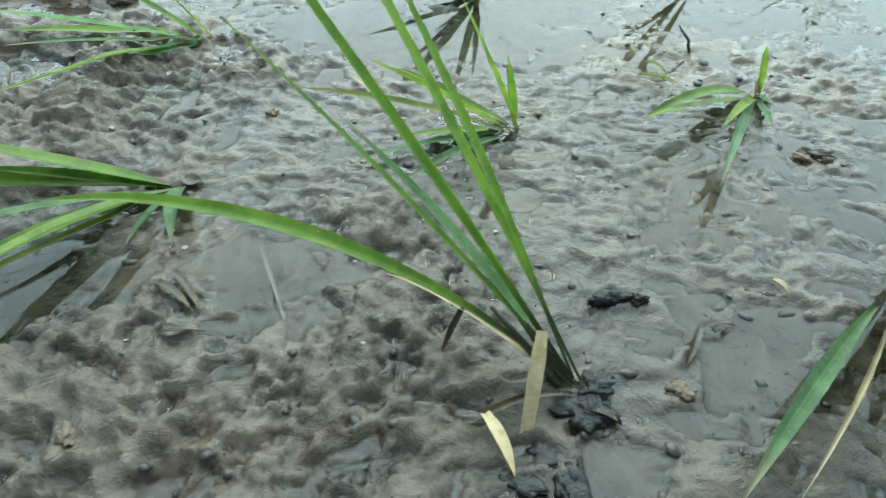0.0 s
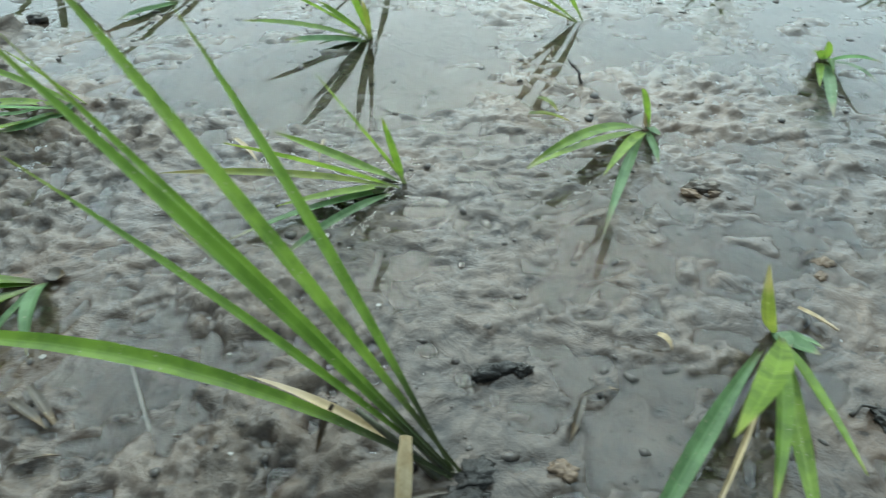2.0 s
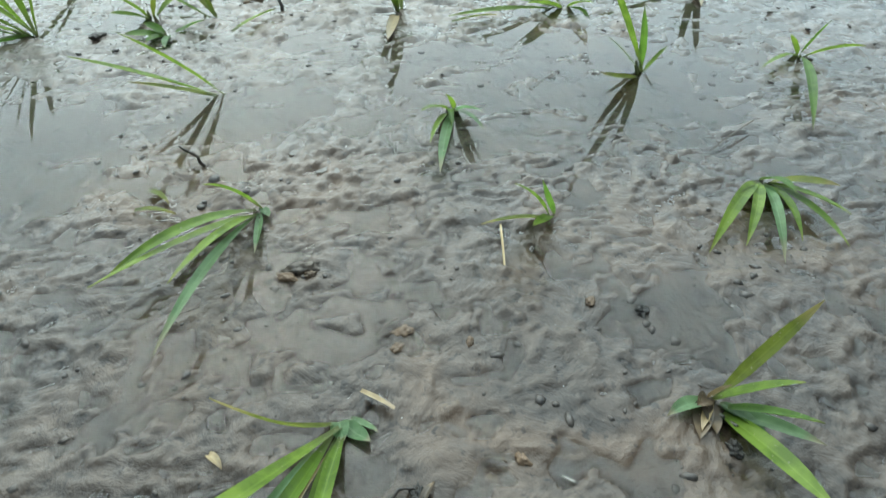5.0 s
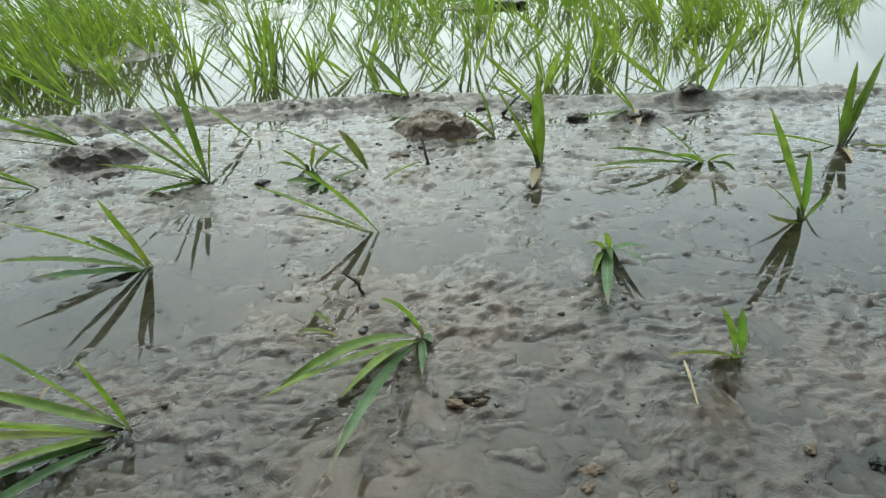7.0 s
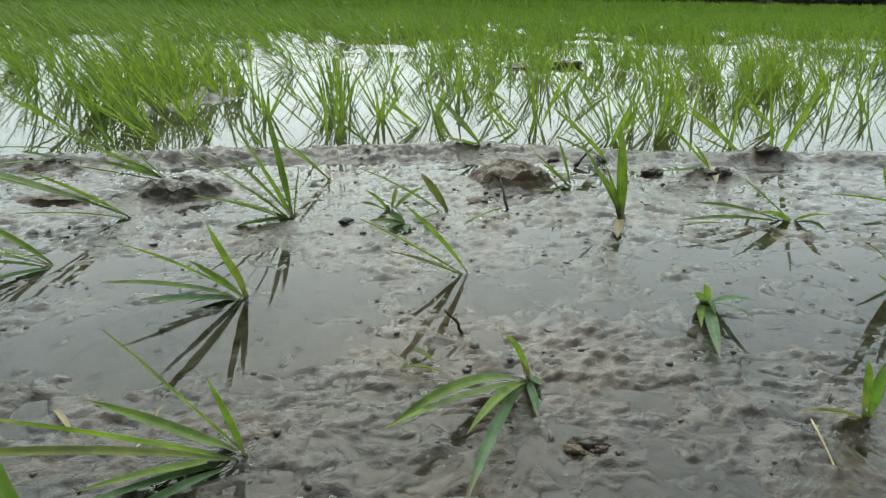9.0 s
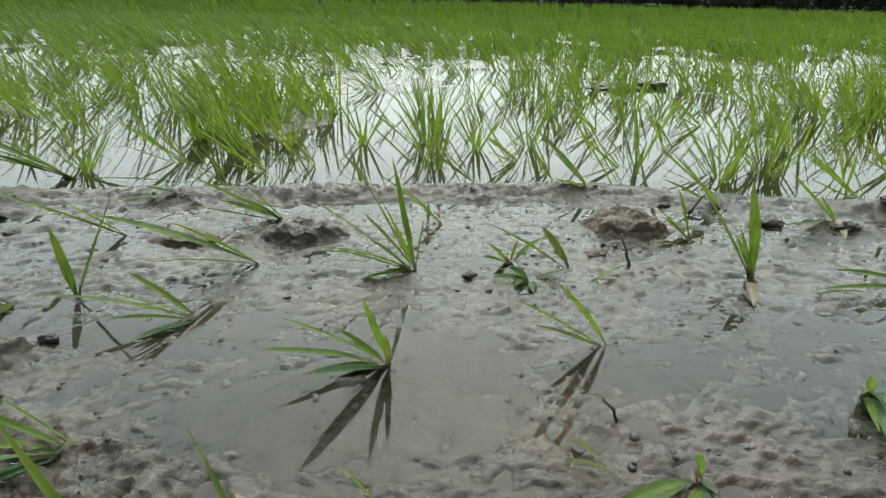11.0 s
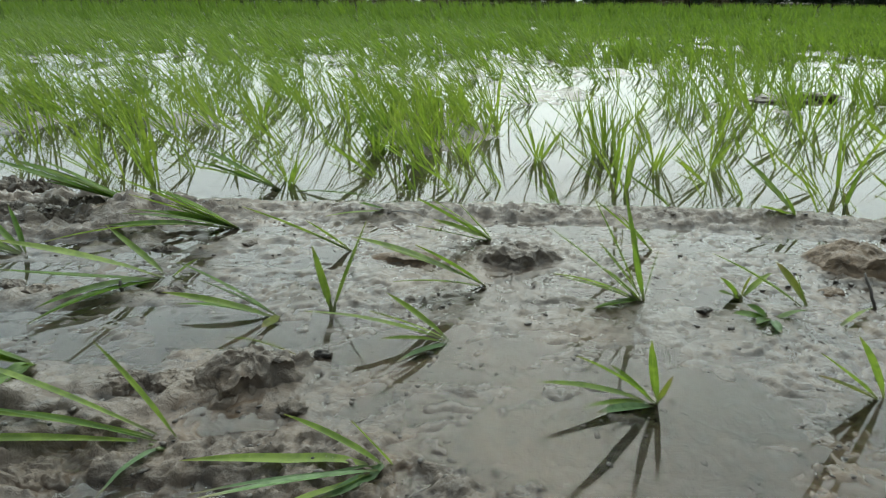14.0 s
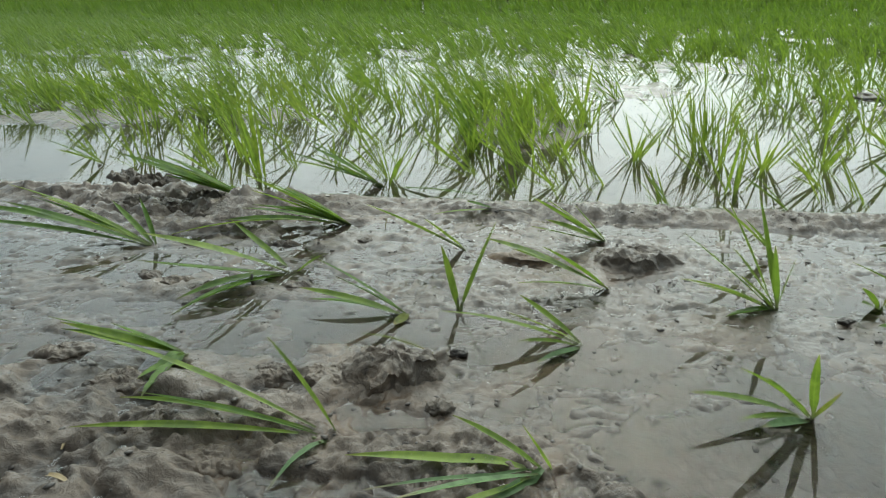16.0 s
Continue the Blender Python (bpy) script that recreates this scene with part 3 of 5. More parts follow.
clod(-0.079, 0.259, (0.0070, 0.0043, 0.0033), 38, "small rust-brown lump of clay pressed into the wet mud", 116, 0.2, RUST, "clay_lump", 4, 0.5)
clod(0.232, 0.317, (0.0084, 0.0052, 0.0028), 39, "small rust-brown lump of clay pressed into the wet mud", 153, 0.2, RUST, "clay_lump", 4, 0.5)
clod(-0.146, 0.285, (0.0084, 0.0052, 0.0033), 40, "small rust-brown lump of clay pressed into the wet mud", 10, 0.2, RUST, "clay_lump", 4, 0.5)
clod(1.02, 3.30, (0.13, 0.09, 0.020), 50, "brown mud mound rising from the flooded field", 10, 0.2, rough=0.4)
clod(1.20, 3.36, (0.07, 0.05, 0.014), 51, "low brown mud mound beside a bigger one", -10, 0.2, rough=0.4)
# flat black lumps: dark mud and the hollow's shade in one colour
clod(0.178, 0.298, (0.016, 0.01, 0.0030), 60, "black mud lump with painted-in shade near a tall seedling", 0, 0.25, BLACK, "mud_lump", 4, 0.6)
clod(0.157, 0.275, (0.014, 0.008, 0.0020), 61, "black mud lump with painted-in shade near a tall seedling", 50, 0.25, BLACK, "mud_lump", 4, 0.6)
clod(0.168, 0.261, (0.018, 0.009, 0.0020), 62, "black mud lump with painted-in shade near a tall seedling", 100, 0.25, BLACK, "mud_lump", 4, 0.6)
clod(0.145, 0.256, (0.012, 0.006, 0.0015), 63, "black mud lump with painted-in shade near a tall seedling", 150, 0.25, BLACK, "mud_lump", 4, 0.6)
clod(0.184, 0.314, (0.01, 0.008, 0.0035), 64, "black mud lump with painted-in shade near a tall seedling", 20, 0.25, BLACK, "mud_lump", 4, 0.6)
clod(0.261, 0.368, (0.009, 0.004, 0.0015), 65, "black mud lump with painted-in shade near a tall seedling", 70, 0.25, BLACK, "mud_lump", 4, 0.6)


# ---- rice plants ----


def curve_points(start, az, reach, rise, bow, lead, count, sway=0.0):
    """Points of an arching blade from its foot to its tip."""
    a = radians(az)
    flat = np.array([math.cos(a), math.sin(a), 0.0])
    across = np.array([-flat[1], flat[0], 0.0])
    tip = flat * reach + np.array([0, 0, rise])
    length = math.hypot(reach, rise)
    ctrl = tip * lead + np.array([0, 0, bow * length]) + across * sway * length
    s = np.linspace(0, 1, count)[:, None]
    return np.asarray(start) + 2 * s * (1 - s) * ctrl + s * s * tip


def ribbon(points, width, fold=0.25, thick=0.0005, twist=0.0, sheath=0.3, blunt=False, full=0.36):
    """A blade along points: a thin sheet folded at its midrib. Vertices, faces, uvs."""
    n = len(points)
    tangent = np.gradient(points, axis=0)
    tangent /= np.linalg.norm(tangent, axis=1)[:, None] + 1e-9
    chord = points[-1] - points[0]
    side = np.cross(chord, (0, 0, 1.0))
    side = side / np.linalg.norm(side) if np.linalg.norm(side) > 1e-6 else np.array([1.0, 0, 0])
    verts, uvs, faces = [], [], []
    for k in range(n):
        s = k / (n - 1)
        up = np.cross(side, tangent[k])
        up /= np.linalg.norm(up) + 1e-9
        a = twist * s
        e, u = side * math.cos(a) + up * math.sin(a), up * math.cos(a) - side * math.sin(a)
        swell = sheath + (1 - sheath) * float(smooth(0.04, full, s))
        taper = 1.0 if blunt else max(0.02, 1 - max(0.0, (s - 0.45) / 0.55) ** 2.3)
        w = width * 0.5 * swell * taper
        p = points[k]
        verts += [p - e * w + u * w * fold, p - e * w * 0.5 + u * w * fold * 0.4, p - u * thick, p + e * w * 0.5 + u * w * fold * 0.4, p + e * w + u * w * fold]
        uvs += [(0, s), (0.25, s), (0.5, s), (0.75, s), (1, s)]
        if k:
            b, c = 5 * (k - 1), 5 * k
            for j in range(4):
                faces.append((b + j, b + j + 1, c + j + 1, c + j))
    return verts, faces, uvs


def tube(points, r0, r1, sides=7):
    n = len(points)
    tangent = np.gradient(np.asarray(points, float), axis=0)
    verts, faces = [], []
    for k in range(n):
        t = tangent[k] / (np.linalg.norm(tangent[k]) + 1e-9)
        a = np.cross(t, (0.3, 0.9, 0.2))
        a /= np.linalg.norm(a)
        b = np.cross(t, a)
        r = r0 + (r1 - r0) * k / (n - 1)
        for j in range(sides):
            w = 2 * math.pi * j / sides
            verts.append(points[k] + (a * math.cos(w) + b * math.sin(w)) * r)
    for k in range(n - 1):
        for j in range(sides):
            faces.append((k * sides + j, k * sides + (j + 1) % sides, (k + 1) * sides + (j + 1) % sides, (k + 1) * sides + j))
    faces += [tuple(range(sides))[::-1], tuple((n - 1) * sides + j for j in range(sides))]
    return verts, faces


G, B, D, U, Y, S, T = LEAF, LEAF_MUDDY, LEAF_DARK, LEAF_BLUE, LEAF_YELLOW, LEAF_DRY, LEAF_ROT
NAMES = {LEAF_BLUE: "pale green blade", LEAF_YELLOW: "yellowing blade", LEAF_DRY: "dried straw-coloured blade", LEAF_ROT: "blackened rotten blade"}


def seedling(x, y, label, leaves, stem=0.035, stem_material=None, width=0.0120, z=0.0):
    """A transplanted rice seedling. Each leaf: azimuth, reach, height of the tip, bow, then material, width factor, lead of the bend."""
    plant = tagged(new("rice_seedling"), label, "rice seedling", "transplanted rice seedlings")
    z = max(z, ground_at(x, y) - 0.003)
    plant.location = (x, y, z)
    mean = np.zeros(3)
    for k, leaf in enumerate(leaves):
        az, reach, top, bow, *more = leaf
        material = more[0] if more else G
        w = width * (more[1] if len(more) > 1 else 1.0) * (0.78 if top > 0.6 * reach + 0.02 else 1.0) * (1.3 if y > 0.95 else 1.0)
        lead = more[2] if len(more) > 2 else 0.5
        a = radians(az)
        start = np.array([0.0025 * math.cos(2.4 * k), 0.0025 * math.sin(2.4 * k), -0.006])
        pts = curve_points(start, az, reach, top - z + 0.006, bow, lead, 13, 0.03 * math.sin(3.1 * k + x * 20))
        # a low blade lies on the mud, it does not run through it
        pts = np.array(pts)
        lift = np.maximum(0, mud_height(x + pts[:, 0], y + pts[:, 1]) + 0.0015 - z - pts[:, 2])
        lift[:2] = 0
        lift = np.maximum(lift, 0.5 * np.maximum(np.roll(lift, 1), np.append(lift[1:], 0)))
        pts[:, 2] += lift
        verts, faces, uvs = ribbon(pts, w, 0.22 + 0.2 * ((k * 7) % 3) / 2, 0.0005, 0.5 * math.sin(k * 1.9 + y * 13), full=0.55 if math.hypot(reach, top) > 0.2 else 0.36)
        part("leaf", mesh_from("leaf", verts, faces, material, uvs), plant, NAMES.get(material, ""))
        if reach < 0.18 or top > 0.1:
            mean += pts[4] / max(1e-6, np.linalg.norm(pts[4]))
    mean = mean / (np.linalg.norm(mean) + 1e-9)
    mean[2] = max(mean[2], 0.25)
    culms = 4 if stem > 0.05 else 2
    for k in range(culms):
        spread = np.array([math.cos(2.1 * k + x * 9), math.sin(2.1 * k + x * 9), 0])
        tip = mean * stem * (1 - 0.12 * k) + spread * 0.05 * stem
        pts = [spread * 0.0025 + np.array([0, 0, -0.012]) + tip * s for s in np.linspace(0, 1.1, 6)]
        verts, faces = tube(pts, 0.0034 if stem > 0.05 else 0.0024, 0.0014)
        part("stem", mesh_from("stem", verts, faces, stem_material or STEM), plant)
    return plant


# the tall plant with mud-blackened stems, and the others
seedling(0.180, 0.312, "tall leaning rice seedling with muddy black stems and long green blades", [
    (168, 0.181, 0.184, 0.03, B, 0.7), (166, 0.176, 0.240, 0.04, B, 0.85), (152, 0.159, 0.121, 0.10, U, 0.6),
    (161, 0.162, 0.264, 0.05, B, 0.95), (135, 0.183, 0.201, 0.05, B, 0.8), (172, 0.306, 0.075, 0.33, B, 0.75, 0.42), (163, 0.172, 0.225, 0.02, B, 0.55),
    (157, 0.125, 0.035, 0.2, S, 0.6)], 0.08, STEM_MUDDY)
seedling(0.146, 0.572, "spreading rice seedling with bright green blades in wet mud", [
    (-126, 0.087, 0.135, 0.0, G, 0.95), (-120, 0.026, 0.074, 0.0, G, 0.9), (-140, 0.138, 0.101, 0.02, G, 0.95),
    (177, 0.102, 0.045, 0.02, G, 0.8), (-152, 0.172, 0.072, 0.07, Y, 0.7), (-152, 0.146, 0.004, 0.08, U, 0.8),
    (-156, 0.105, 0.010, 0.08, G, 0.7), (-133, 0.128, 0.006, 0.12, U, 0.6)], 0.03)
seedling(0.364, 0.651, "flattened rice seedling with drooping blades and a bleached tip", [
    (-146, 0.150, 0.017, 0.25, G, 0.85), (-139, 0.165, 0.032, 0.03, G, 0.9), (-121, 0.142, 0.038, 0.15, G, 0.8),
    (-115, 0.205, 0.030, 0.12, U, 0.7), (-98, 0.077, 0.012, 0.08, U, 0.55), (-121, 0.080, 0.078, 0.13, G, 0.6),
    (-119, 0.031, 0.030, 0.05, S, 0.4), (-78, 0.023, 0.006, 0.12, U, 0.7)], 0.015)
seedling(-0.150, 0.696, "rice seedling with long blades lying over the mud", [
    (-169, 0.193, 0.016, 0.07, G, 1.0), (-119, 0.200, 0.100, 0.03, U, 1.1), (-158, 0.092, 0.074, 0.05, G, 0.9),
    (-120, 0.053, 0.078, 0.01, G, 0.85), (-129, 0.199, 0.020, 0.08, G, 0.9), (-149, 0.176, 0.030, 0.06, U, 0.5),
    (-126, 0.085, 0.010, 0.1, U, 0.9)], 0.025)
seedling(-0.099, 0.471, "uprooted-looking rice seedling lying flat with broad green blades", [
    (-149, 0.143, 0.082, 0.00, G, 1.25), (-146, 0.175, 0.060, 0.06, G, 1.1), (-128, 0.180, 0.055, 0.06, U, 0.8),
    (-112, 0.190, 0.045, 0.15, G, 1.0), (-118, 0.195, 0.030, 0.12, G, 0.9), (-150, 0.120, 0.050, 0.03, D, 1.0), (-74, 0.082, 0.010, 0.3, U, 1.0),
    (-126, 0.176, 0.008, 0.08, Y, 0.5), (-100, 0.078, 0.004, 0.2, U, 0.4), (-14, 0.018, 0.006, 0.15, T, 0.9)], 0.03, STEM_MUDDY)
seedling(0.387, 0.411, "rice seedling with four broad blades drooping over wet mud", [
    (-130, 0.212, 0.147, 0.05, G, 1.1), (-131, 0.225, 0.024, 0.04, U, 0.95), (-127, 0.200, 0.018, 0.10, S, 0.26),
    (-111, 0.168, 0.040, 0.06, G, 0.85), (-121, 0.180, 0.080, 0.07, G, 0.75), (-108, 0.140, 0.066, 0.04, G, 0.7), (-141, 0.081, 0.108, -0.17, Y, 0.9),
    (-60, 0.027, 0.006, 0.08, U, 0.9), (-51, 0.026, 0.004, 0.14, U, 0.5), (-93, 0.021, 0.004, 0.3, U, 1.0)], 0.018)
seedling(0.611, 0.572, "small rice seedling with two upright blades and a flat one", [
    (-134, 0.063, 0.073, 0.0, D, 0.9), (-137, 0.100, 0.090, 0.08, G, 0.6), (-158, 0.093, 0.033, 0.07, Y, 0.6),
    (-131, 0.080, 0.040, 0.05, G, 0.8)], 0.02)
seedling(0.622, 0.355, "rice seedling with a brown rotten base and spreading blades", [
    (-2, 0.053, 0.080, 0.04, Y, 1.0), (-51, 0.046, 0.050, 0.1, G, 1.1), (-64, 0.060, 0.040, 0.08, D, 0.9),
    (-90, 0.102, 0.030, 0.08, G, 1.15), (-171, 0.034, 0.004, 0.4, U, 0.9), (-75, 0.046, 0.004, 0.35, U, 0.9),
    (-131, 0.039, 0.003, 0.15, T, 1.1), (-59, 0.068, 0.020, 0.1, U, 0.8), (-155, 0.023, 0.012, 0.25, T, 0.9),
    (-112, 0.030, 0.004, 0.3, T, 1.0), (-139, 0.031, 0.006, 0.2, S, 0.5), (-97, 0.014, 0.030, 0.1, S, 0.7)], 0.03, STEM_MUDDY)
seedling(0.106, 0.836, "rice seedling with short green blades mirrored in a puddle", [
    (-145, 0.118, 0.086, 0.07, G, 0.9), (-163, 0.132, 0.036, 0.07, G, 0.95), (-177, 0.053, 0.043, 0.02, G, 0.9),
    (-118, 0.052, 0.095, 0.0, G, 0.95), (-90, 0.058, 0.066, 0.02, Y, 0.7), (-130, 0.121, 0.042, 0.02, U, 0.9),
    (-152, 0.090, 0.012, 0.12, G, 0.9), (-158, 0.059, 0.004, 0.14, U, 0.9)], 0.02)
seedling(0.347, 0.876, "rice seedling with three thin leaning blades in still water", [
    (-136, 0.115, 0.110, 0.06, G, 0.85), (-138, 0.160, 0.103, 0.02, G, 0.9), (-155, 0.099, 0.046, 0.03, Y, 0.7)], 0.022)
seedling(0.585, 0.779, "bent rice seedling with blades hanging down into the water", [
    (-114, 0.150, 0.012, 0.10, U, 0.95), (-128, 0.090, 0.040, 0.12, G, 0.7), (-87, 0.080, 0.036, 0.14, U, 0.7),
    (-88, 0.090, 0.018, 0.15, U, 0.5), (-119, 0.110, 0.020, 0.10, G, 0.6), (-131, 0.026, 0.028, 0.14, G, 0.7), (-108, 0.063, 0.010, 0.3, D, 0.6)], 0.018)
seedling(0.844, 0.806, "upright rice seedling with one curled yellow blade", [
    (-158, 0.119, 0.148, 0.09, G, 1.0), (-140, 0.050, 0.095, 0.03, D, 0.9), (-148, 0.120, 0.040, -0.07, Y, 0.9),
    (160, 0.050, 0.040, 0.1, G, 0.5), (-2, 0.030, 0.030, 0.1, G, 0.5)], 0.03)
seedling(0.130, 1.098, "many-bladed rice seedling leaning over the wet flat", [
    (-168, 0.076, 0.090, 0.04, G, 1.0), (175, 0.081, 0.150, 0.03, G, 0.9), (120, 0.068, 0.150, 0.03, G, 0.9),
    (-116, 0.091, 0.120, 0.03, G, 0.8), (-151, 0.133, 0.055, 0.06, G, 0.5), (176, 0.133, 0.030, 0.1, G, 0.7),
    (-8, 0.013, 0.075, 0.05, G, 0.6), (-149, 0.072, 0.060, 0.05, G, 0.9), (-147, 0.093, 0.004, 0.1, D, 1.1),
    (-169, 0.137, 0.110, 0.03, G, 0.9)], 0.03)
seedling(0.603, 1.064, "upright tuft of rice seedling with a pale broken stalk", [
    (88, 0.051, 0.130, 0.02, G, 1.1), (-125, 0.049, 0.120, 0.03, G, 1.0), (132, 0.105, 0.130, 0.04, G, 0.8),
    (-151, 0.049, 0.085, 0.03, G, 0.8), (-113, 0.105, 0.002, 0.08, S, 0.9), (-145, 0.070, 0.080, 0.04, G, 0.7)], 0.035)
seedling(-0.125, 0.944, "rice seedling with long blades trailing over shallow water", [
    (-168, 0.184, 0.047, 0.08, G, 0.9), (171, 0.087, 0.053, 0.06, G, 0.8), (-131, 0.089, 0.004, 0.08, U, 1.0),
    (-150, 0.110, 0.060, 0.06, G, 0.7), (-140, 0.100, 0.030, 0.08, G, 0.6)], 0.02)
seedling(-0.299, 0.997, "two-bladed rice seedling standing upright in the mud", [
    (150, 0.034, 0.092, 0.02, G, 1.0), (40, 0.060, 0.122, 0.00, G, 1.1)], 0.03)
seedling(-0.362, 0.979, "rice seedling with dark blades leaning low over water", [
    (-151, 0.125, 0.099, 0.05, D, 0.9), (-156, 0.145, 0.054, 0.06, G, 0.9), (-176, 0.145, 0.016, 0.09, D, 0.8),
    (-150, 0.100, 0.070, 0.05, D, 0.7), (-103, 0.043, 0.004, 0.12, Y, 0.9)], 0.02, STEM_MUDDY)
seedling(-0.590, 1.094, "rice seedling with long dark blades spread flat", [
    (-130, 0.215, 0.112, 0.05, G, 1.2), (-140, 0.222, 0.060, -0.04, D, 1.08), (-116, 0.209, 0.005, 0.12, D, 1.32),
    (152, 0.172, 0.050, 0.00, G, 0.7), (-132, 0.139, 0.013, 0.06, D, 0.84), (-3, 0.052, 0.032, 0.03, G, 0.6),
    (-124, 0.190, 0.010, 0.13, D, 1.1), (-134, 0.150, 0.080, 0.05, G, 0.8)], 0.02, STEM_MUDDY)
seedling(-0.091, 1.121, "rice seedling with broad blades leaning to one side", [
    (-145, 0.215, 0.112, 0.06, G, 1.15), (-150, 0.150, 0.030, 0.09, G, 0.5), (-148, 0.120, 0.084, 0.04, G, 1.1),
    (-152, 0.165, 0.082, 0.05, G, 0.7)], 0.02)
seedling(-0.092, 1.320, "rice seedling with a fan of green blades by a clod", [
    (-145, 0.166, 0.105, 0.01, G, 1.1), (-159, 0.067, 0.072, 0.00, G, 0.9), (-178, 0.115, 0.038, 0.03, G, 1.0),
    (-149, 0.157, 0.049, 0.02, G, 0.7), (-155, 0.120, 0.078, 0.02, G, 1.0), (-160, 0.095, 0.055, 0.03, D, 0.8),
    (-168, 0.130, 0.090, 0.02, G, 0.6)], 0.025)
seedling(-0.333, 1.246, "rice seedling with one long leaning blade", [
    (-135, 0.190, 0.112, 0.02, G, 1.2), (-134, 0.085, 0.069, 0.00, G, 0.7), (-140, 0.120, 0.070, 0.02, D, 0.6)], 0.02)
seedling(-0.576, 1.335, "rice seedling with a sheaf of dark leaning blades", [
    (-135, 0.210, 0.135, 0.00, G, 1.1), (-156, 0.136, 0.084, 0.00, D, 1.2), (-160, 0.244, 0.020, 0.08, D, 1.1),
    (-153, 0.332, 0.010, 0.11, G, 1.08), (-137, 0.185, 0.069, 0.06, D, 1.2), (-130, 0.135, 0.099, 0.00, G, 1.1),
    (-145, 0.160, 0.105, 0.02, D, 1.2), (-150, 0.180, 0.085, 0.02, G, 1.1), (-157, 0.150, 0.045, 0.05, D, 1.1),
    (-166, 0.210, 0.035, 0.05, D, 0.9), (-148, 0.120, 0.065, 0.02, G, 1.0)], 0.025)
seedling(-0.838, 1.421, "rice seedling with a thick sheaf of dark leaning blades", [
    (-168, 0.190, 0.116, 0.01, D, 1.3), (-135, 0.245, 0.145, 0.00, D, 1.2), (-150, 0.140, 0.096, 0.00, G, 1.2),
    (-145, 0.140, 0.112, 0.02, D, 1.2), (-166, 0.039, 0.045, 0.02, G, 0.9), (-158, 0.215, 0.120, 0.01, D, 1.4),
    (-152, 0.180, 0.090, 0.02, G, 1.2), (-160, 0.165, 0.070, 0.03, D, 1.1), (-172, 0.230, 0.100, 0.04, D, 1.1),
    (-148, 0.200, 0.105, 0.03, D, 1.0), (-165, 0.120, 0.060, 0.02, G, 1.0)], 0.03)
seedling(0.473, 1.495, "rice seedling leaning at the edge of the flooded part", [
    (140, 0.128, 0.112, 0.05, G, 1.3), (-149, 0.050, 0.070, 0.00, G, 1.1), (-177, 0.077, 0.034, 0.03, G, 1.0),
    (150, 0.085, 0.080, 0.04, G, 1.0)], 0.025)
seedling(-0.357, 0.696, "rice seedling with four long arching blades on rough mud", [
    (-163, 0.060, 0.120, 0.06, G, 0.9), (175, 0.312, 0.075, 0.1, G, 0.95), (-177, 0.230, 0.030, 0.08, G, 0.85),
    (-167, 0.265, 0.020, 0.09, G, 0.8), (-115, 0.085, -0.002, 0.3, U, 0.7), (-172, 0.200, 0.050, 0.08, D, 0.5)], 0.028)
seedling(-0.604, 0.827, "rice seedling with a flat sheaf of blades over a puddle", [
    (-155, 0.150, 0.066, 0.03, D, 1.2), (-153, 0.111, 0.049, 0.02, G, 1.3), (-145, 0.129, 0.068, 0.00, G, 1.2),
    (-82, 0.124, 0.012, 0.08, D, 1.44), (-150, 0.079, 0.052, 0.00, D, 1.0), (-150, 0.135, 0.055, 0.02, D, 0.9),
    (-100, 0.085, 0.008, 0.08, D, 1.2)], 0.03)
seedling(0.846, 1.029, "rice seedling collapsed sideways on the wet mud", [
    (178, 0.083, 0.060, 0.04, G, 0.9), (-166, 0.202, 0.020, 0.06, G, 0.8), (-150, 0.101, 0.030, 0.08, G, 1.0),
    (-88, 0.074, 0.030, 0.12, G, 0.8), (-174, 0.163, 0.035, 0.06, G, 0.8), (-88, 0.069, 0.006, 0.2, D, 0.5)], 0.02)
seedling(0.832, 0.567, "large drooping rice seedling with wilted dark blades in water", [
    (-145, 0.152, 0.004, 0.25, G, 1.0), (-133, 0.123, 0.004, 0.25, G, 0.9), (-71, 0.066, 0.030, 0.12, Y, 0.9),
    (-93, 0.119, 0.008, 0.16, G, 1.0), (-80, 0.094, 0.020, 0.14, G, 0.9), (-151, 0.083, 0.020, 0.1, T, 0.4),
    (-101, 0.058, 0.020, 0.3, D, 0.9), (-109, 0.099, 0.004, 0.25, G, 1.0), (-121, 0.135, 0.003, 0.22, U, 0.8)], 0.03)
seedling(1.079, 0.799, "drooping rice seedling with wilted blades in water", [
    (-158, 0.112, 0.008, 0.18, G, 0.8), (-127, 0.224, 0.004, 0.2, D, 1.0), (-67, 0.069, 0.035, 0.12, G, 1.0),
    (-109, 0.042, 0.060, 0.05, D, 0.5), (-174, 0.029, 0.030, 0.1, G, 0.8)], 0.025)
seedling(1.094, 1.055, "tall tuft of rice seedling with one fallen yellow blade", [
    (19, 0.053, 0.125, 0.03, G, 1.1), (53, 0.031, 0.125, 0.02, G, 1.0), (25, 0.067, 0.135, 0.03, G, 1.0),
    (154, 0.018, 0.065, 0.03, G, 0.9), (-33, 0.108, 0.006, 0.05, Y, 0.9), (-179, 0.181, 0.030, 0.06, G, 0.7),
    (26, 0.061, 0.100, 0.03, D, 1.0), (-121, 0.093, 0.002, 0.1, S, 0.9)], 0.045)
seedling(0.706, 1.408, "rice seedling leaning over the water's edge", [
    (-176, 0.117, 0.110, 0.03, G, 1.0), (171, 0.110, 0.050, 0.04, G, 0.7), (-154, 0.105, 0.080, 0.03, G, 1.1)], 0.03)
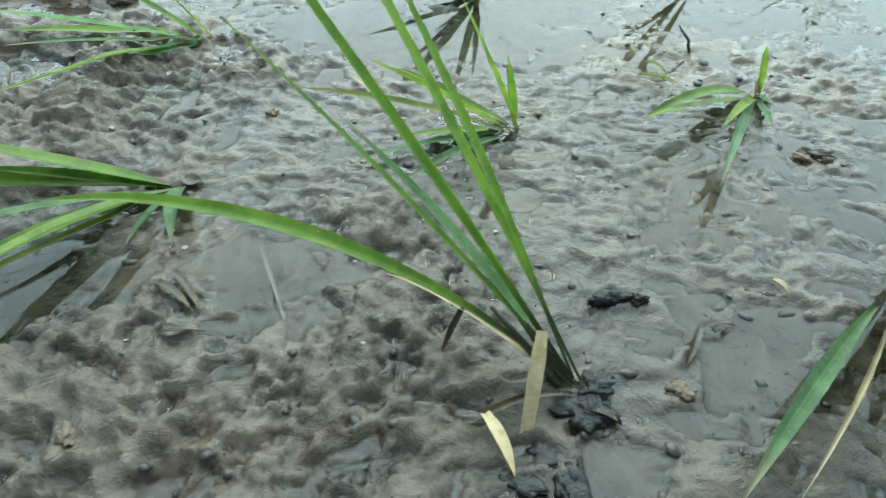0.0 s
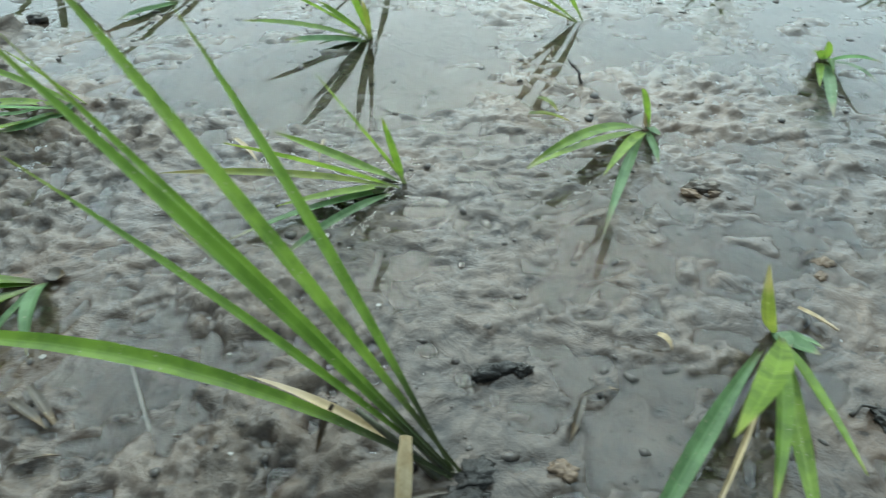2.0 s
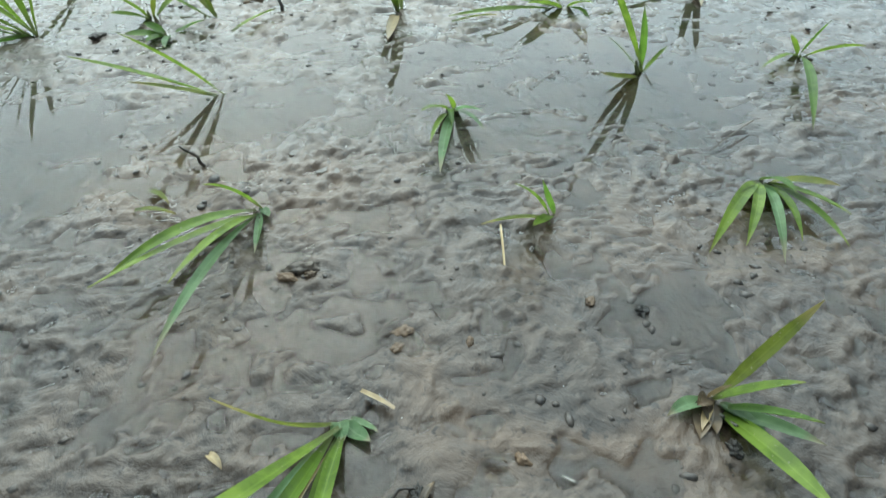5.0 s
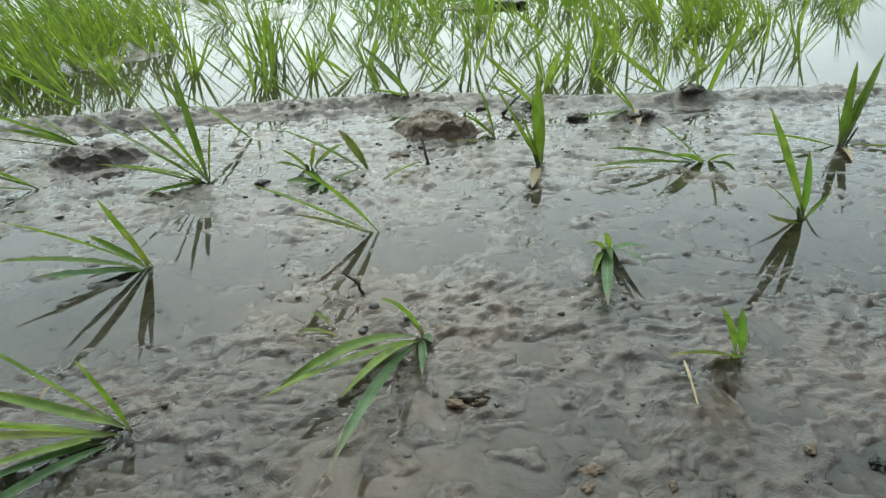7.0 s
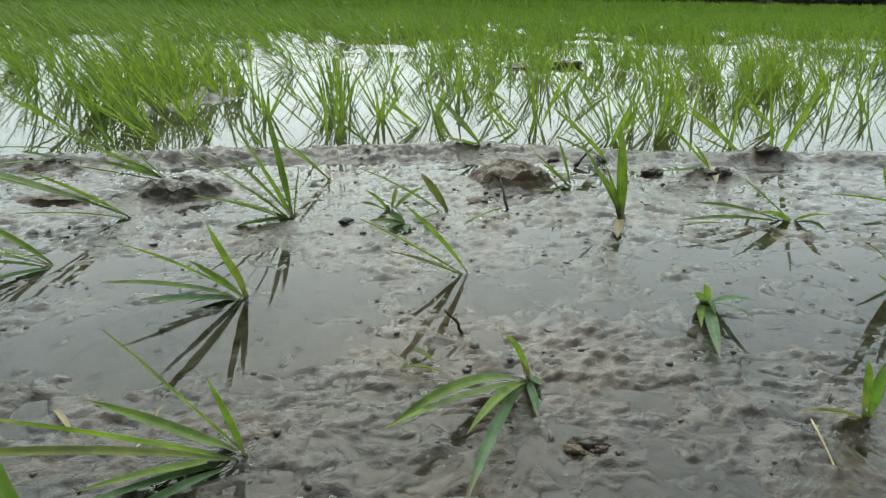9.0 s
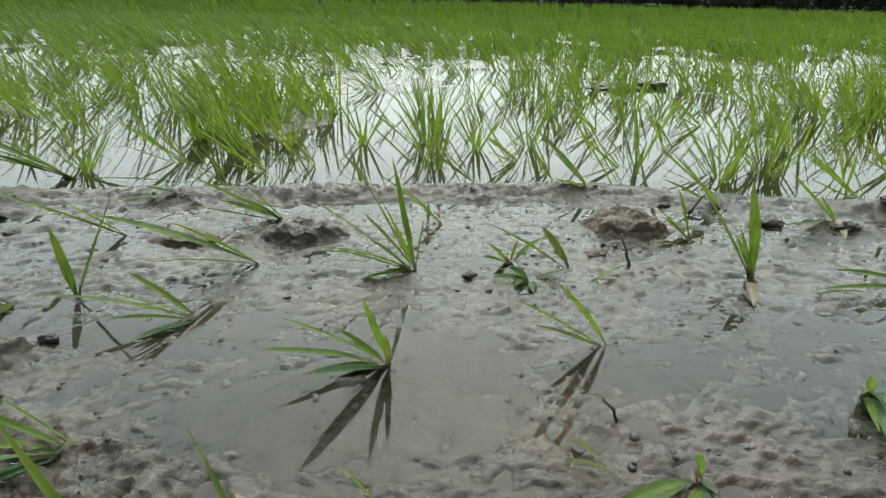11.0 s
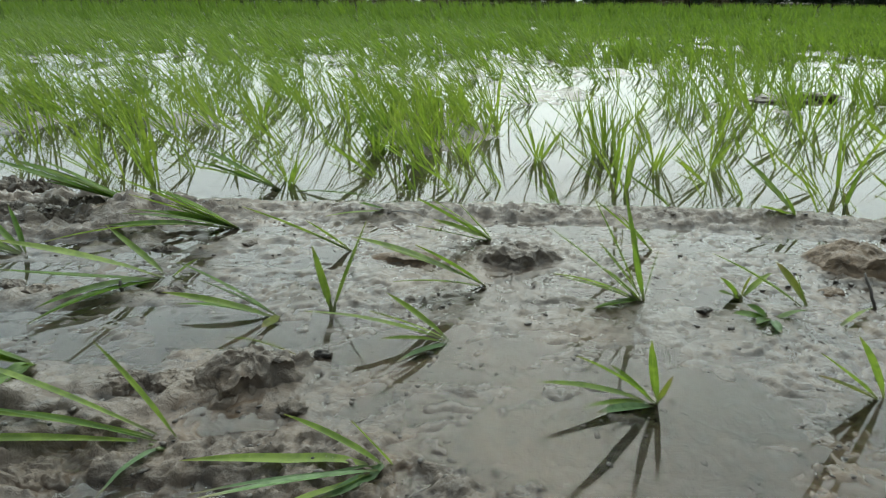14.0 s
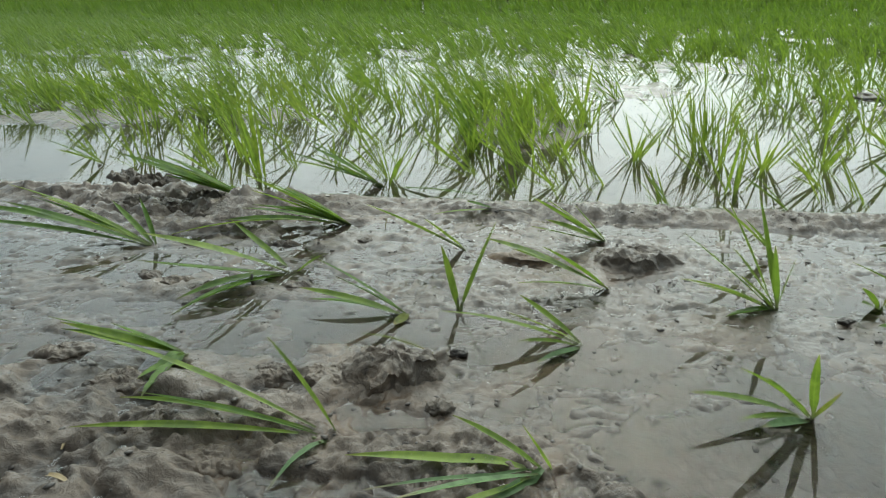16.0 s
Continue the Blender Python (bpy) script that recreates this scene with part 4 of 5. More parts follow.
seedling(0.580, 1.227, "rice seedling leaning beside a clod in a pool", [
    (178, 0.074, 0.060, 0.04, G, 0.9), (-178, 0.030, 0.085, 0.03, G, 0.8), (-166, 0.062, 0.045, 0.04, G, 0.9),
    (-152, 0.095, 0.010, -0.05, Y, 0.6)], 0.025)
seedling(0.177, 1.308, "rice seedling with two long leaning blades in a pool", [
    (-166, 0.116, 0.095, 0.03, G, 0.9), (-146, 0.081, 0.075, 0.03, G, 0.8), (-158, 0.037, 0.030, 0.04, G, 0.6)], 0.022)
seedling(0.860, 1.296, "thin rice seedling on the ridge with a flat side blade", [
    (-163, 0.124, 0.105, 0.03, G, 0.7), (-155, 0.140, 0.020, 0.05, G, 0.8), (-147, 0.078, 0.070, 0.03, G, 0.9),
    (-111, 0.090, 0.004, 0.1, S, 0.8)], 0.025)
seedling(0.353, 1.102, "thin rice seedling bent over a puddle", [
    (134, 0.058, 0.050, 0.12, Y, 0.9), (154, 0.020, 0.045, 0.05, G, 0.4), (163, 0.133, 0.060, 0.08, G, 0.6)], 0.018)
seedling(0.269, 1.127, "wilted rice seedling with limp yellow-green blades", [
    (-136, 0.065, 0.025, 0.06, G, 0.9), (-151, 0.039, 0.035, 0.1, G, 0.8), (42, 0.075, 0.020, 0.15, G, 0.6),
    (-29, 0.010, 0.035, 0.12, Y, 0.8)], 0.018)
seedling(-0.313, 1.435, "small rice seedling lying on the ridge", [
    (-153, 0.127, 0.015, 0.06, G, 0.7), (-151, 0.060, 0.035, 0.05, D, 0.7), (-33, 0.096, 0.020, 0.1, T, 0.6)], 0.02)
seedling(-0.875, 1.152, "rice seedling with many long dark blades arching over a puddle", [
    (-160, 0.240, 0.095, 0.04, D, 1.1), (178, 0.300, 0.095, 0.05, G, 1.0), (157, 0.130, 0.065, 0.04, D, 0.8),
    (-168, 0.330, 0.080, 0.06, D, 1.1), (177, 0.258, 0.075, 0.05, D, 1.0), (-172, 0.200, 0.090, 0.03, G, 1.0),
    (-156, 0.280, 0.070, 0.06, D, 0.9), (140, 0.070, 0.075, 0.03, D, 0.7), (-176, 0.150, 0.045, 0.05, G, 0.9)], 0.025)
seedling(-0.598, 1.613, "rice seedling with thick leaning sheaf at the water's edge", [
    (-130, 0.198, 0.140, 0.00, D, 1.44), (-150, 0.230, 0.080, 0.07, G, 1.2), (-135, 0.134, 0.108, 0.00, G, 1.1),
    (-140, 0.180, 0.115, 0.02, D, 1.3), (-146, 0.160, 0.090, 0.03, G, 1.2), (-155, 0.120, 0.055, 0.04, D, 1.0),
    (-22, 0.291, 0.016, 0.04, D, 0.96), (-142, 0.210, 0.100, 0.03, D, 1.1)], 0.03)
seedling(-1.400, 1.686, "rice seedling leaning at the flooded edge", [
    (-121, 0.140, 0.090, 0.04, D, 1.0), (-103, 0.132, 0.065, 0.04, G, 0.9), (-144, 0.070, 0.060, 0.05, G, 0.8)], 0.03)


# plants at the flooded edge
seedling(0.290, 1.058, "crumpled dark green rice seedling flattened on the mud", [
    (10, 0.046, 0.012, 0.15, D, 1.0), (-130, 0.040, 0.004, 0.20, D, 0.9), (-95, 0.050, 0.003, 0.20, U, 0.7), (-170, 0.055, 0.008, 0.12, D, 1.0), (150, 0.03, 0.012, 0.2, D, 0.9)], 0.012)
seedling(0.591, 1.574, "two-bladed rice seedling in still water", [(-175, 0.035, 0.090, 0.03, G, 0.8), (30, 0.026, 0.085, 0.03, G, 0.8)], 0.03)
seedling(0.261, 1.544, "rice seedling leaning far over at the water's edge", [(178, 0.11, 0.075, 0.03, G, 0.8), (170, 0.09, 0.085, 0.03, G, 0.7), (175, 0.07, 0.05, 0.04, G, 0.6)], 0.02)
seedling(0.032, 1.560, "short rice seedling at the water's edge", [(176, 0.055, 0.062, 0.03, G, 0.9), (160, 0.04, 0.05, 0.04, G, 0.7)], 0.02)

# ---- loose bits on the mud ----


def strip(name, label, start, end, bow, width, material, category, blunt=True):
    """A dead blade or straw lying between two points."""
    start, end = np.array(start), np.array(end)
    mid = (start + end) / 2 + np.array([0, 0, bow])
    s = np.linspace(0, 1, 9)[:, None]
    pts = (1 - s) ** 2 * start + 2 * s * (1 - s) * mid + s * s * end
    verts, faces, uvs = ribbon(pts, width, 0.35, 0.0007, 0.6, 0.7, blunt)
    return tagged(new(name, mesh_from(name, verts, faces, material, uvs)), label, category)


def stick(label, points, r0, r1):
    pts = [np.array(p) for p in points]
    fine = [a + (b - a) * t for a, b in zip(pts, pts[1:]) for t in (0, 0.33, 0.66)] + [pts[-1]]
    fine = [p + np.array([math.sin(k * 2.3), math.cos(k * 1.7), math.sin(k * 3.1)]) * r0 * 0.35 for k, p in enumerate(fine)]
    verts, faces = tube(fine, r0, r1)
    return tagged(new("twig", mesh_from("twig", verts, faces, TWIG)), label, "twig")


strip("dried_leaf", "bleached straw-coloured leaf folded over muddy stems", (0.150, 0.311, 0.050), (0.146, 0.283, 0.004), 0.010, 0.0080, STRAW, "dead leaf")
strip("dried_leaf", "curled pale yellow leaf tip on the mud", (0.125, 0.288, 0.010), (0.141, 0.258, 0.003), 0.010, 0.0075, STRAW, "dead leaf", False)
strip("rotten_leaf", "blackened leaf arching over a muddy hole", (0.169, 0.302, 0.012), (0.125, 0.288, 0.009), 0.014, 0.004, LEAF_ROT, "dead leaf")
strip("rotten_leaf", "black and yellow leaf hanging from a stem", (0.112, 0.338, 0.036), (0.100, 0.330, 0.003), 0.006, 0.004, LEAF_ROT, "dead leaf", False)
strip("rotten_leaf", "black root-like strand on the mud", (0.178, 0.298, 0.006), (0.196, 0.291, 0.004), 0.006, 0.003, LEAF_ROT, "dead leaf")
strip("rotten_leaf", "wilted brown leaf bit in a footprint", (-0.071, 0.378, 0.004), (-0.045, 0.350, 0.000), 0.008, 0.006, LEAF_ROT, "dead leaf", False)
strip("straw", "pale straw lying in shallow water", (-0.025, 0.408, 0.003), (0.006, 0.347, 0.001), 0.002, 0.0022, SCUM, "straw")
strip("straw", "bleached straw beside a small seedling", (0.555, 0.561, 0.006), (0.539, 0.512, 0.003), 0.002, 0.0022, STRAW, "straw")
strip("straw", "short golden straw piece by a seedling", (0.402, 0.424, 0.006), (0.419, 0.404, 0.006), 0.002, 0.0045, LEAF_DRY, "straw")
strip("straw", "thin brown straw lying over a clod", (-0.407, 0.902, 0.006), (-0.302, 0.868, 0.008), 0.012, 0.004, LEAF_YELLOW, "straw", False)
strip("leaf_bit", "loose bright green leaf bit on the mud", (0.370, 1.038, 0.004), (0.432, 1.094, 0.008), 0.006, 0.008, LEAF, "leaf", False)
strip("leaf_bit", "yellow-green leaf bit lying on the flat", (0.66, 1.00, 0.004), (0.73, 1.01, 0.004), 0.006, 0.007, LEAF_YELLOW, "leaf", False)
strip("straw", "thin dark straw in shallow water", (0.809, 0.618, 0.003), (0.885, 0.650, 0.010), 0.004, 0.002, LEAF_ROT, "straw")
strip("leaf_bit", "loose green leaf bit by a drooping seedling", (0.258, 0.668, 0.004), (0.292, 0.652, 0.006), 0.006, 0.007, LEAF_YELLOW, "leaf", False)
strip("straw", "brown leaf strip on rough trodden mud", (-0.59, 0.583, 0.012), (-0.56, 0.577, 0.010), 0.006, 0.007, LEAF_DRY, "straw", False)
strip("leaf_scrap", "twisted dry leaf bit on the wet mud", (-0.003, 0.633, 0.004), (0.022, 0.600, 0.003), 0.006, 0.005, LEAF_DRY, "dead leaf", False)
strip("straw", "thin pale straw on the wet mud", (0.075, 0.631, 0.004), (0.073, 0.598, 0.003), 0.006, 0.0022, LEAF_DRY, "straw", False)
strip("straw", "short dry straw on trodden mud", (-0.614, 0.625, 0.004), (-0.620, 0.646, 0.003), 0.006, 0.0035, LEAF_DRY, "straw", False)
strip("leaf_scrap", "dark rotten leaf on trodden mud", (-0.586, 0.627, 0.004), (-0.578, 0.652, 0.003), 0.006, 0.004, LEAF_ROT, "dead leaf", False)
strip("leaf_scrap", "dark rotten leaf scrap on trodden mud", (-0.586, 0.623, 0.004), (-0.570, 0.619, 0.003), 0.006, 0.004, LEAF_ROT, "dead leaf", False)
strip("leaf_scrap", "loose wilted leaf bit beside a seedling", (0.269, 0.696, 0.004), (0.286, 0.673, 0.003), 0.006, 0.008, LEAF_YELLOW, "dead leaf", False)
strip("leaf_scrap", "thin dark leaf scrap by a footprint", (0.423, 0.470, 0.004), (0.443, 0.482, 0.003), 0.006, 0.003, LEAF_ROT, "dead leaf", False)
strip("leaf_scrap", "curled brown leaf scrap on the mud", (0.305, 0.406, 0.004), (0.312, 0.394, 0.003), 0.006, 0.006, LEAF_DRY, "dead leaf", False)
strip("leaf_scrap", "dark leaf scrap lying on the flat", (0.462, 0.356, 0.004), (0.475, 0.349, 0.003), 0.006, 0.004, LEAF_ROT, "dead leaf", False)
strip("leaf_scrap", "dark twisted leaf scrap on the flat", (0.416, 0.337, 0.004), (0.429, 0.350, 0.003), 0.006, 0.005, LEAF_ROT, "dead leaf", False)
# two black strips take the place of the shadow along a mud ledge
strip("leaf_scrap", "black strip standing for the shadow at the edge of a hole", (0.251, 0.362, 0.004), (0.272, 0.366, 0.003), 0.006, 0.005, LEAF_ROT, "dead leaf", False)
strip("leaf_scrap", "black strip standing for the shadow beside a hole", (0.251, 0.362, 0.004), (0.238, 0.334, 0.003), 0.006, 0.005, LEAF_ROT, "dead leaf", False)
strip("leaf_scrap", "dark rotten scrap in a footprint", (-0.078, 0.368, 0.004), (-0.050, 0.349, 0.003), 0.006, 0.006, LEAF_ROT, "dead leaf", False)
strip("leaf_scrap", "thin dark root on the mud", (-0.063, 0.327, 0.004), (-0.036, 0.333, 0.003), 0.006, 0.003, LEAF_ROT, "dead leaf", False)
stick("crooked dark twig standing in shallow water", [(0.319, 0.729, -0.004), (0.314, 0.728, 0.012), (0.300, 0.726, 0.028)], 0.0019, 0.0009)
stick("dark twig leaning by a mud clod", [(0.443, 1.107, -0.004), (0.440, 1.125, 0.02), (0.437, 1.146, 0.038)], 0.0026, 0.0015)
stick("dark broken twig sticking out of the ridge", [(0.626, 1.357, 0.004), (0.645, 1.38, 0.014), (0.672, 1.41, 0.024)], 0.004, 0.002)
stick("dark twig stub in the mud", [(-0.62, 1.02, -0.004), (-0.622, 1.022, 0.02)], 0.003, 0.002)
stick("thin dark twig on the wet flat", [(0.40, 0.345, 0.002), (0.407, 0.350, 0.005), (0.418, 0.349, 0.004)], 0.0015, 0.0006)
stick("short dark twig on the wet flat", [(0.455, 0.31, 0.002), (0.456, 0.318, 0.005), (0.462, 0.325, 0.004)], 0.0013, 0.0006)
clod(0.201, 0.381, (0.017, 0.0055, 0.0055), 71, "dark rotten stalk stump half sunk in wet mud", 14, 0.1, BLACK, "rotten_stalk", 4, 0.5)
clod(0.2175, 0.381, (0.0055, 0.0040, 0.0045), 72, "small dark crumb of rotten stalk on wet mud", 0, 0.1, BLACK, "rotten_stalk", 4, 0.5)
# small black lumps added in place of the shade in open pits
clod(0.517, 0.291, (0.0075, 0.0045, 0.0045), 73, "small black lump standing in for a shaded pit in wet mud", 30, 0.1, BLACK, "mud_lump", 4, 0.6)
clod(0.418, 0.342, (0.0050, 0.0085, 0.0035), 74, "small black lump standing in for a shaded pit in wet mud", 10, 0.1, BLACK, "mud_lump", 4, 0.6)
clod(0.623, 0.440, (0.0060, 0.0045, 0.0040), 75, "small black lump standing in for a shaded pit in wet mud", 50, 0.1, BLACK, "mud_lump", 4, 0.6)
clod(0.612, 0.315, (0.0060, 0.0040, 0.0040), 76, "small black lump standing in for a shaded pit in wet mud", 80, 0.1, BLACK, "mud_lump", 4, 0.6)
clod(0.386, 0.556, (0.0150, 0.0060, 0.0050), 77, "low crumbly mud lump beside a drooping seedling", 0, 0.1, CLOD, "mud_lump", 4, 0.6)

for k, (x, y, r) in enumerate(((0.405, 0.729, 0.011), (0.424, 0.690, 0.006), (0.436, 0.682, 0.006))):
    bm = bmesh.new()
    ring = [bm.verts.new((r * (1 + 0.45 * math.sin(3 * a + k) + 0.2 * math.sin(7 * a)) * math.cos(a), 0.6 * r * (1 + 0.3 * math.cos(2 * a + k)) * math.sin(a), 0))
            for a in np.linspace(0, 2 * math.pi, 28, endpoint=False)]
    face = bm.faces.new(ring)
    lift = bmesh.ops.extrude_face_region(bm, geom=[face])
    bmesh.ops.translate(bm, vec=(0, 0, 0.0006), verts=[v for v in lift["geom"] if isinstance(v, bmesh.types.BMVert)])
    bmesh.ops.recalc_face_normals(bm, faces=bm.faces)
    me = bpy.data.meshes.new("scum_patch")
    bm.to_mesh(me)
    bm.free()
    me.materials.append(SCUM)
    ob = new("scum_patch", me)
    ob.matrix_world = pose(x, y, max(0.0008, ground_at(x, y)), 0, 0, 40 * k)
    tagged(ob, "small pale patch of dried scum on the water", "scum")


def scatter_crumbs():
    """Crumbs of mud over the near flat; the bigger dark ones also stand for shaded pits."""
    bm = bmesh.new()
    bmesh.ops.create_icosphere(bm, subdivisions=1, radius=1)
    ball = np.array([v.co[:] for v in bm.verts])
    tris = np.array([[v.index for v in f.verts] for f in bm.faces])
    bm.free()
    r = np.random.RandomState(3)
    n = 11000
    x, y = r.uniform(-1.3, 1.4, n), 0.12 + 1.5 * r.rand(n) ** 1.25
    keep = fbm(x, y, 0.10, 3, 61) + 0.25 * r.rand(n) > 0.60
    x, y = x[keep], y[keep]
    n = len(x)
    z = np.maximum(mud_height(x, y), -0.0004)
    size = 0.0008 + 0.0036 * r.rand(n) ** 5
    shape = np.stack([r.uniform(0.8, 1.8, n), r.uniform(0.7, 1.2, n), r.uniform(0.3, 0.6, n)], 1) * size[:, None]
    turn = r.uniform(0, 6.28, n)
    v = ball[None] * shape[:, None] * (1 + 0.7 * (r.rand(n, len(ball), 1) - 0.5))
    c, s = np.cos(turn)[:, None], np.sin(turn)[:, None]
    v = np.stack([v[..., 0] * c - v[..., 1] * s + x[:, None], v[..., 0] * s + v[..., 1] * c + y[:, None], v[..., 2] + z[:, None] - 0.05 * size[:, None]], -1)
    faces = (tris[None] + (np.arange(n) * len(ball))[:, None, None]).reshape(-1, 3)
    tagged(new("mud_crumbs", mesh_from("mud_crumbs", v.reshape(-1, 3), faces.tolist(), STONE)), "small dark crumbs of mud scattered over the flat", "mud crumbs", kind="stuff")


scatter_crumbs()


def scatter_flecks():
    """Pale chips of dead leaf and husk lying on the film of water."""
    r = np.random.RandomState(5)
    n = 110
    x, y = r.uniform(-0.9, 1.1, n), 0.2 + 1.1 * r.rand(n) ** 1.2
    z = np.maximum(mud_height(x, y), 0.0) + 0.0004
    long, wide, turn = 0.0012 + 0.0036 * r.rand(n) ** 3, 0.0008 + 0.0010 * r.rand(n), r.uniform(0, 6.28, n)
    ring = np.array([(-1, -0.3), (-0.4, -1), (0.7, -0.8), (1, 0.1), (0.3, 0.9), (-0.8, 0.6)])
    u, v = ring[None, :, 0] * long[:, None] * r.uniform(0.7, 1.2, (n, 6)), ring[None, :, 1] * wide[:, None] * r.uniform(0.7, 1.2, (n, 6))
    c, s = np.cos(turn)[:, None], np.sin(turn)[:, None]
    rim = np.stack([u * c - v * s + x[:, None], u * s + v * c + y[:, None], np.repeat(z[:, None], 6, 1) + r.uniform(0, 0.0006, (n, 6))], -1)
    crown = rim + np.array([0, 0, 0.0004])
    verts = np.concatenate([rim, crown], 1).reshape(-1, 3)
    faces = []
    for k in range(n):
        b = 12 * k
        faces += [tuple(range(b + 6, b + 12)), tuple(range(b + 5, b - 1, -1))] + [(b + j, b + (j + 1) % 6, b + 6 + (j + 1) % 6, b + 6 + j) for j in range(6)]
    tagged(new("pale_chips", mesh_from("pale_chips", verts, faces, STRAW_PALE, None, False)), "pale chips of dead leaf on the wet mud", "leaf litter", kind="stuff")


scatter_flecks()

# ---- rice in the flooded part ----


def growth(x, y):
    """How thickly the rice stands: uneven clumps with lanes of open water."""
    return 0.6 * fbm(x, y * 0.35, 0.40, 2, 71) + 0.4 * fbm(x, y, 0.5, 2, 72)


def tuft(seed, blades, tall, lean, spread, wide=0.0052, foot=0.008):
    """A hill of young rice standing in water; its stiff blades lean by that many degrees round the lee side."""
    r = np.random.RandomState(100 + seed)
    hill = tagged(new("rice_tuft"), "tuft of young green rice standing in still water", "rice plant", "rice tufts in the flooded part")
    for k in range(blades):
        az = r.normal(180, spread)
        long = tall * r.uniform(0.5, 1.1)
        tip = radians(min(75, max(4, r.normal(lean, 11))))
        start = np.array([r.normal(0, foot), r.normal(0, foot), -0.03])
        reach, top = long * math.sin(tip), long * math.cos(tip)
        pts = curve_points(start, az, reach, top + 0.03, r.uniform(-0.01, 0.05), r.uniform(0.44, 0.52), 9, r.normal(0, 0.03))
        verts, faces, uvs = ribbon(pts, wide * r.uniform(0.6, 1.3), 0.3, 0.0005, r.normal(0, 0.7))
        part("leaf", mesh_from("leaf", verts, faces, TUFT, uvs), hill)
    return hill


# leaning few, fan, upright sheaf, laid sheaf, thick leaning, strands, wide fan, two tall blades
KINDS = [tuft(0, 6, 0.19, 48, 34, 0.0066), tuft(1, 11, 0.20, 34, 100, 0.0066), tuft(2, 20, 0.22, 20, 85, 0.0066, 0.016), tuft(3, 6, 0.22, 60, 14, 0.0078, 0.004), tuft(4, 17, 0.21, 42, 45, 0.0070, 0.016),
         tuft(5, 5, 0.17, 48, 60, 0.0052, 0.02), tuft(6, 15, 0.21, 44, 90, 0.0068), tuft(7, 4, 0.22, 24, 40, 0.0072, 0.004)]
r = np.random.RandomState(11)
spots = [(-1.19, 2.00, 4), (-0.92, 1.64, 7), (-1.13, 2.42, 4), (-0.82, 2.52, 4), (-0.74, 2.07, 3), (-0.91, 2.18, 3), (-0.63, 1.77, 5), (-0.40, 1.78, 5), (-0.33, 1.94, 4),
         (-0.19, 1.68, 3), (-0.02, 2.00, 6), (0.16, 2.14, 2), (0.19, 2.17, 2), (0.28, 1.93, 6), (0.42, 1.96, 6), (0.37, 1.68, 5), (0.44, 1.69, 0), (0.03, 1.57, 0)]
spots += [(0.54, 2.34, 1), (0.62, 2.00, 5), (0.62, 1.72, 3), (0.66, 1.78, 7), (0.96, 2.20, 5), (0.80, 1.63, 6), (0.90, 1.77, 1), (1.01, 1.84, 2), (-0.17, 1.64, 5), (-0.30, 1.86, 4),
          (-0.72, 2.01, 5), (-0.51, 1.92, 5), (-0.39, 1.76, 3), (-0.91, 2.27, 4), (-0.90, 1.61, 7), (0.76, 1.59, 3), (1.05, 1.48, 3), (1.06, 1.41, 7), (0.13, 2.55, 1), (0.34, 2.75, 6)]
# thick stands: centre, half-widths, how many
STANDS = ((-0.36, 2.45, 0.25, 0.47, 30), (-2.10, 2.42, 0.50, 0.44, 44), (-1.35, 2.50, 0.28, 0.28, 16), (1.66, 2.62, 0.36, 0.30, 18))
for cx, cy, rx, ry, many in STANDS:
    for k in range(many):
        a, d = r.uniform(0, 2 * math.pi), math.sqrt(r.rand())
        spots.append((cx + rx * d * math.cos(a), cy + ry * d * math.sin(a), int(r.choice([4, 4, 0, 3] if cx < -1 else [2, 4, 4, 6, 1, 0]))))
for gx in np.arange(-3.8, 3.0, 0.15):
    for gy in np.arange(1.70, 2.75, 0.15):
        x, y = gx + r.uniform(-0.09, 0.09), gy + r.uniform(-0.09, 0.09)
        thick = float(growth(np.array([x]), np.array([y]))[0]) + 0.05 * smooth(0.1, -0.6, x) + 0.06 * smooth(2.2, 2.9, y)
        if not -1.12 * y - 0.3 < x < 0.9 * y or thick < 0.455 or min(math.hypot(x - a, y - b) for a, b, _ in spots) < 0.10:
            continue
        spots.append((x, y, int(r.choice([0, 1, 5, 5, 4, 3, 7, 6, 0]))))
used = set()
for x, y, k in spots[:300]:
    turn, size = r.uniform(-25, 25), r.uniform(0.8, 1.12)
    m = pose(x, y, 0, 0, 0, turn) @ Matrix.Scale(size, 4)
    if k in used:
        copy_thing(KINDS[k], m)
    else:
        KINDS[k].matrix_world = m
        used.add(k)


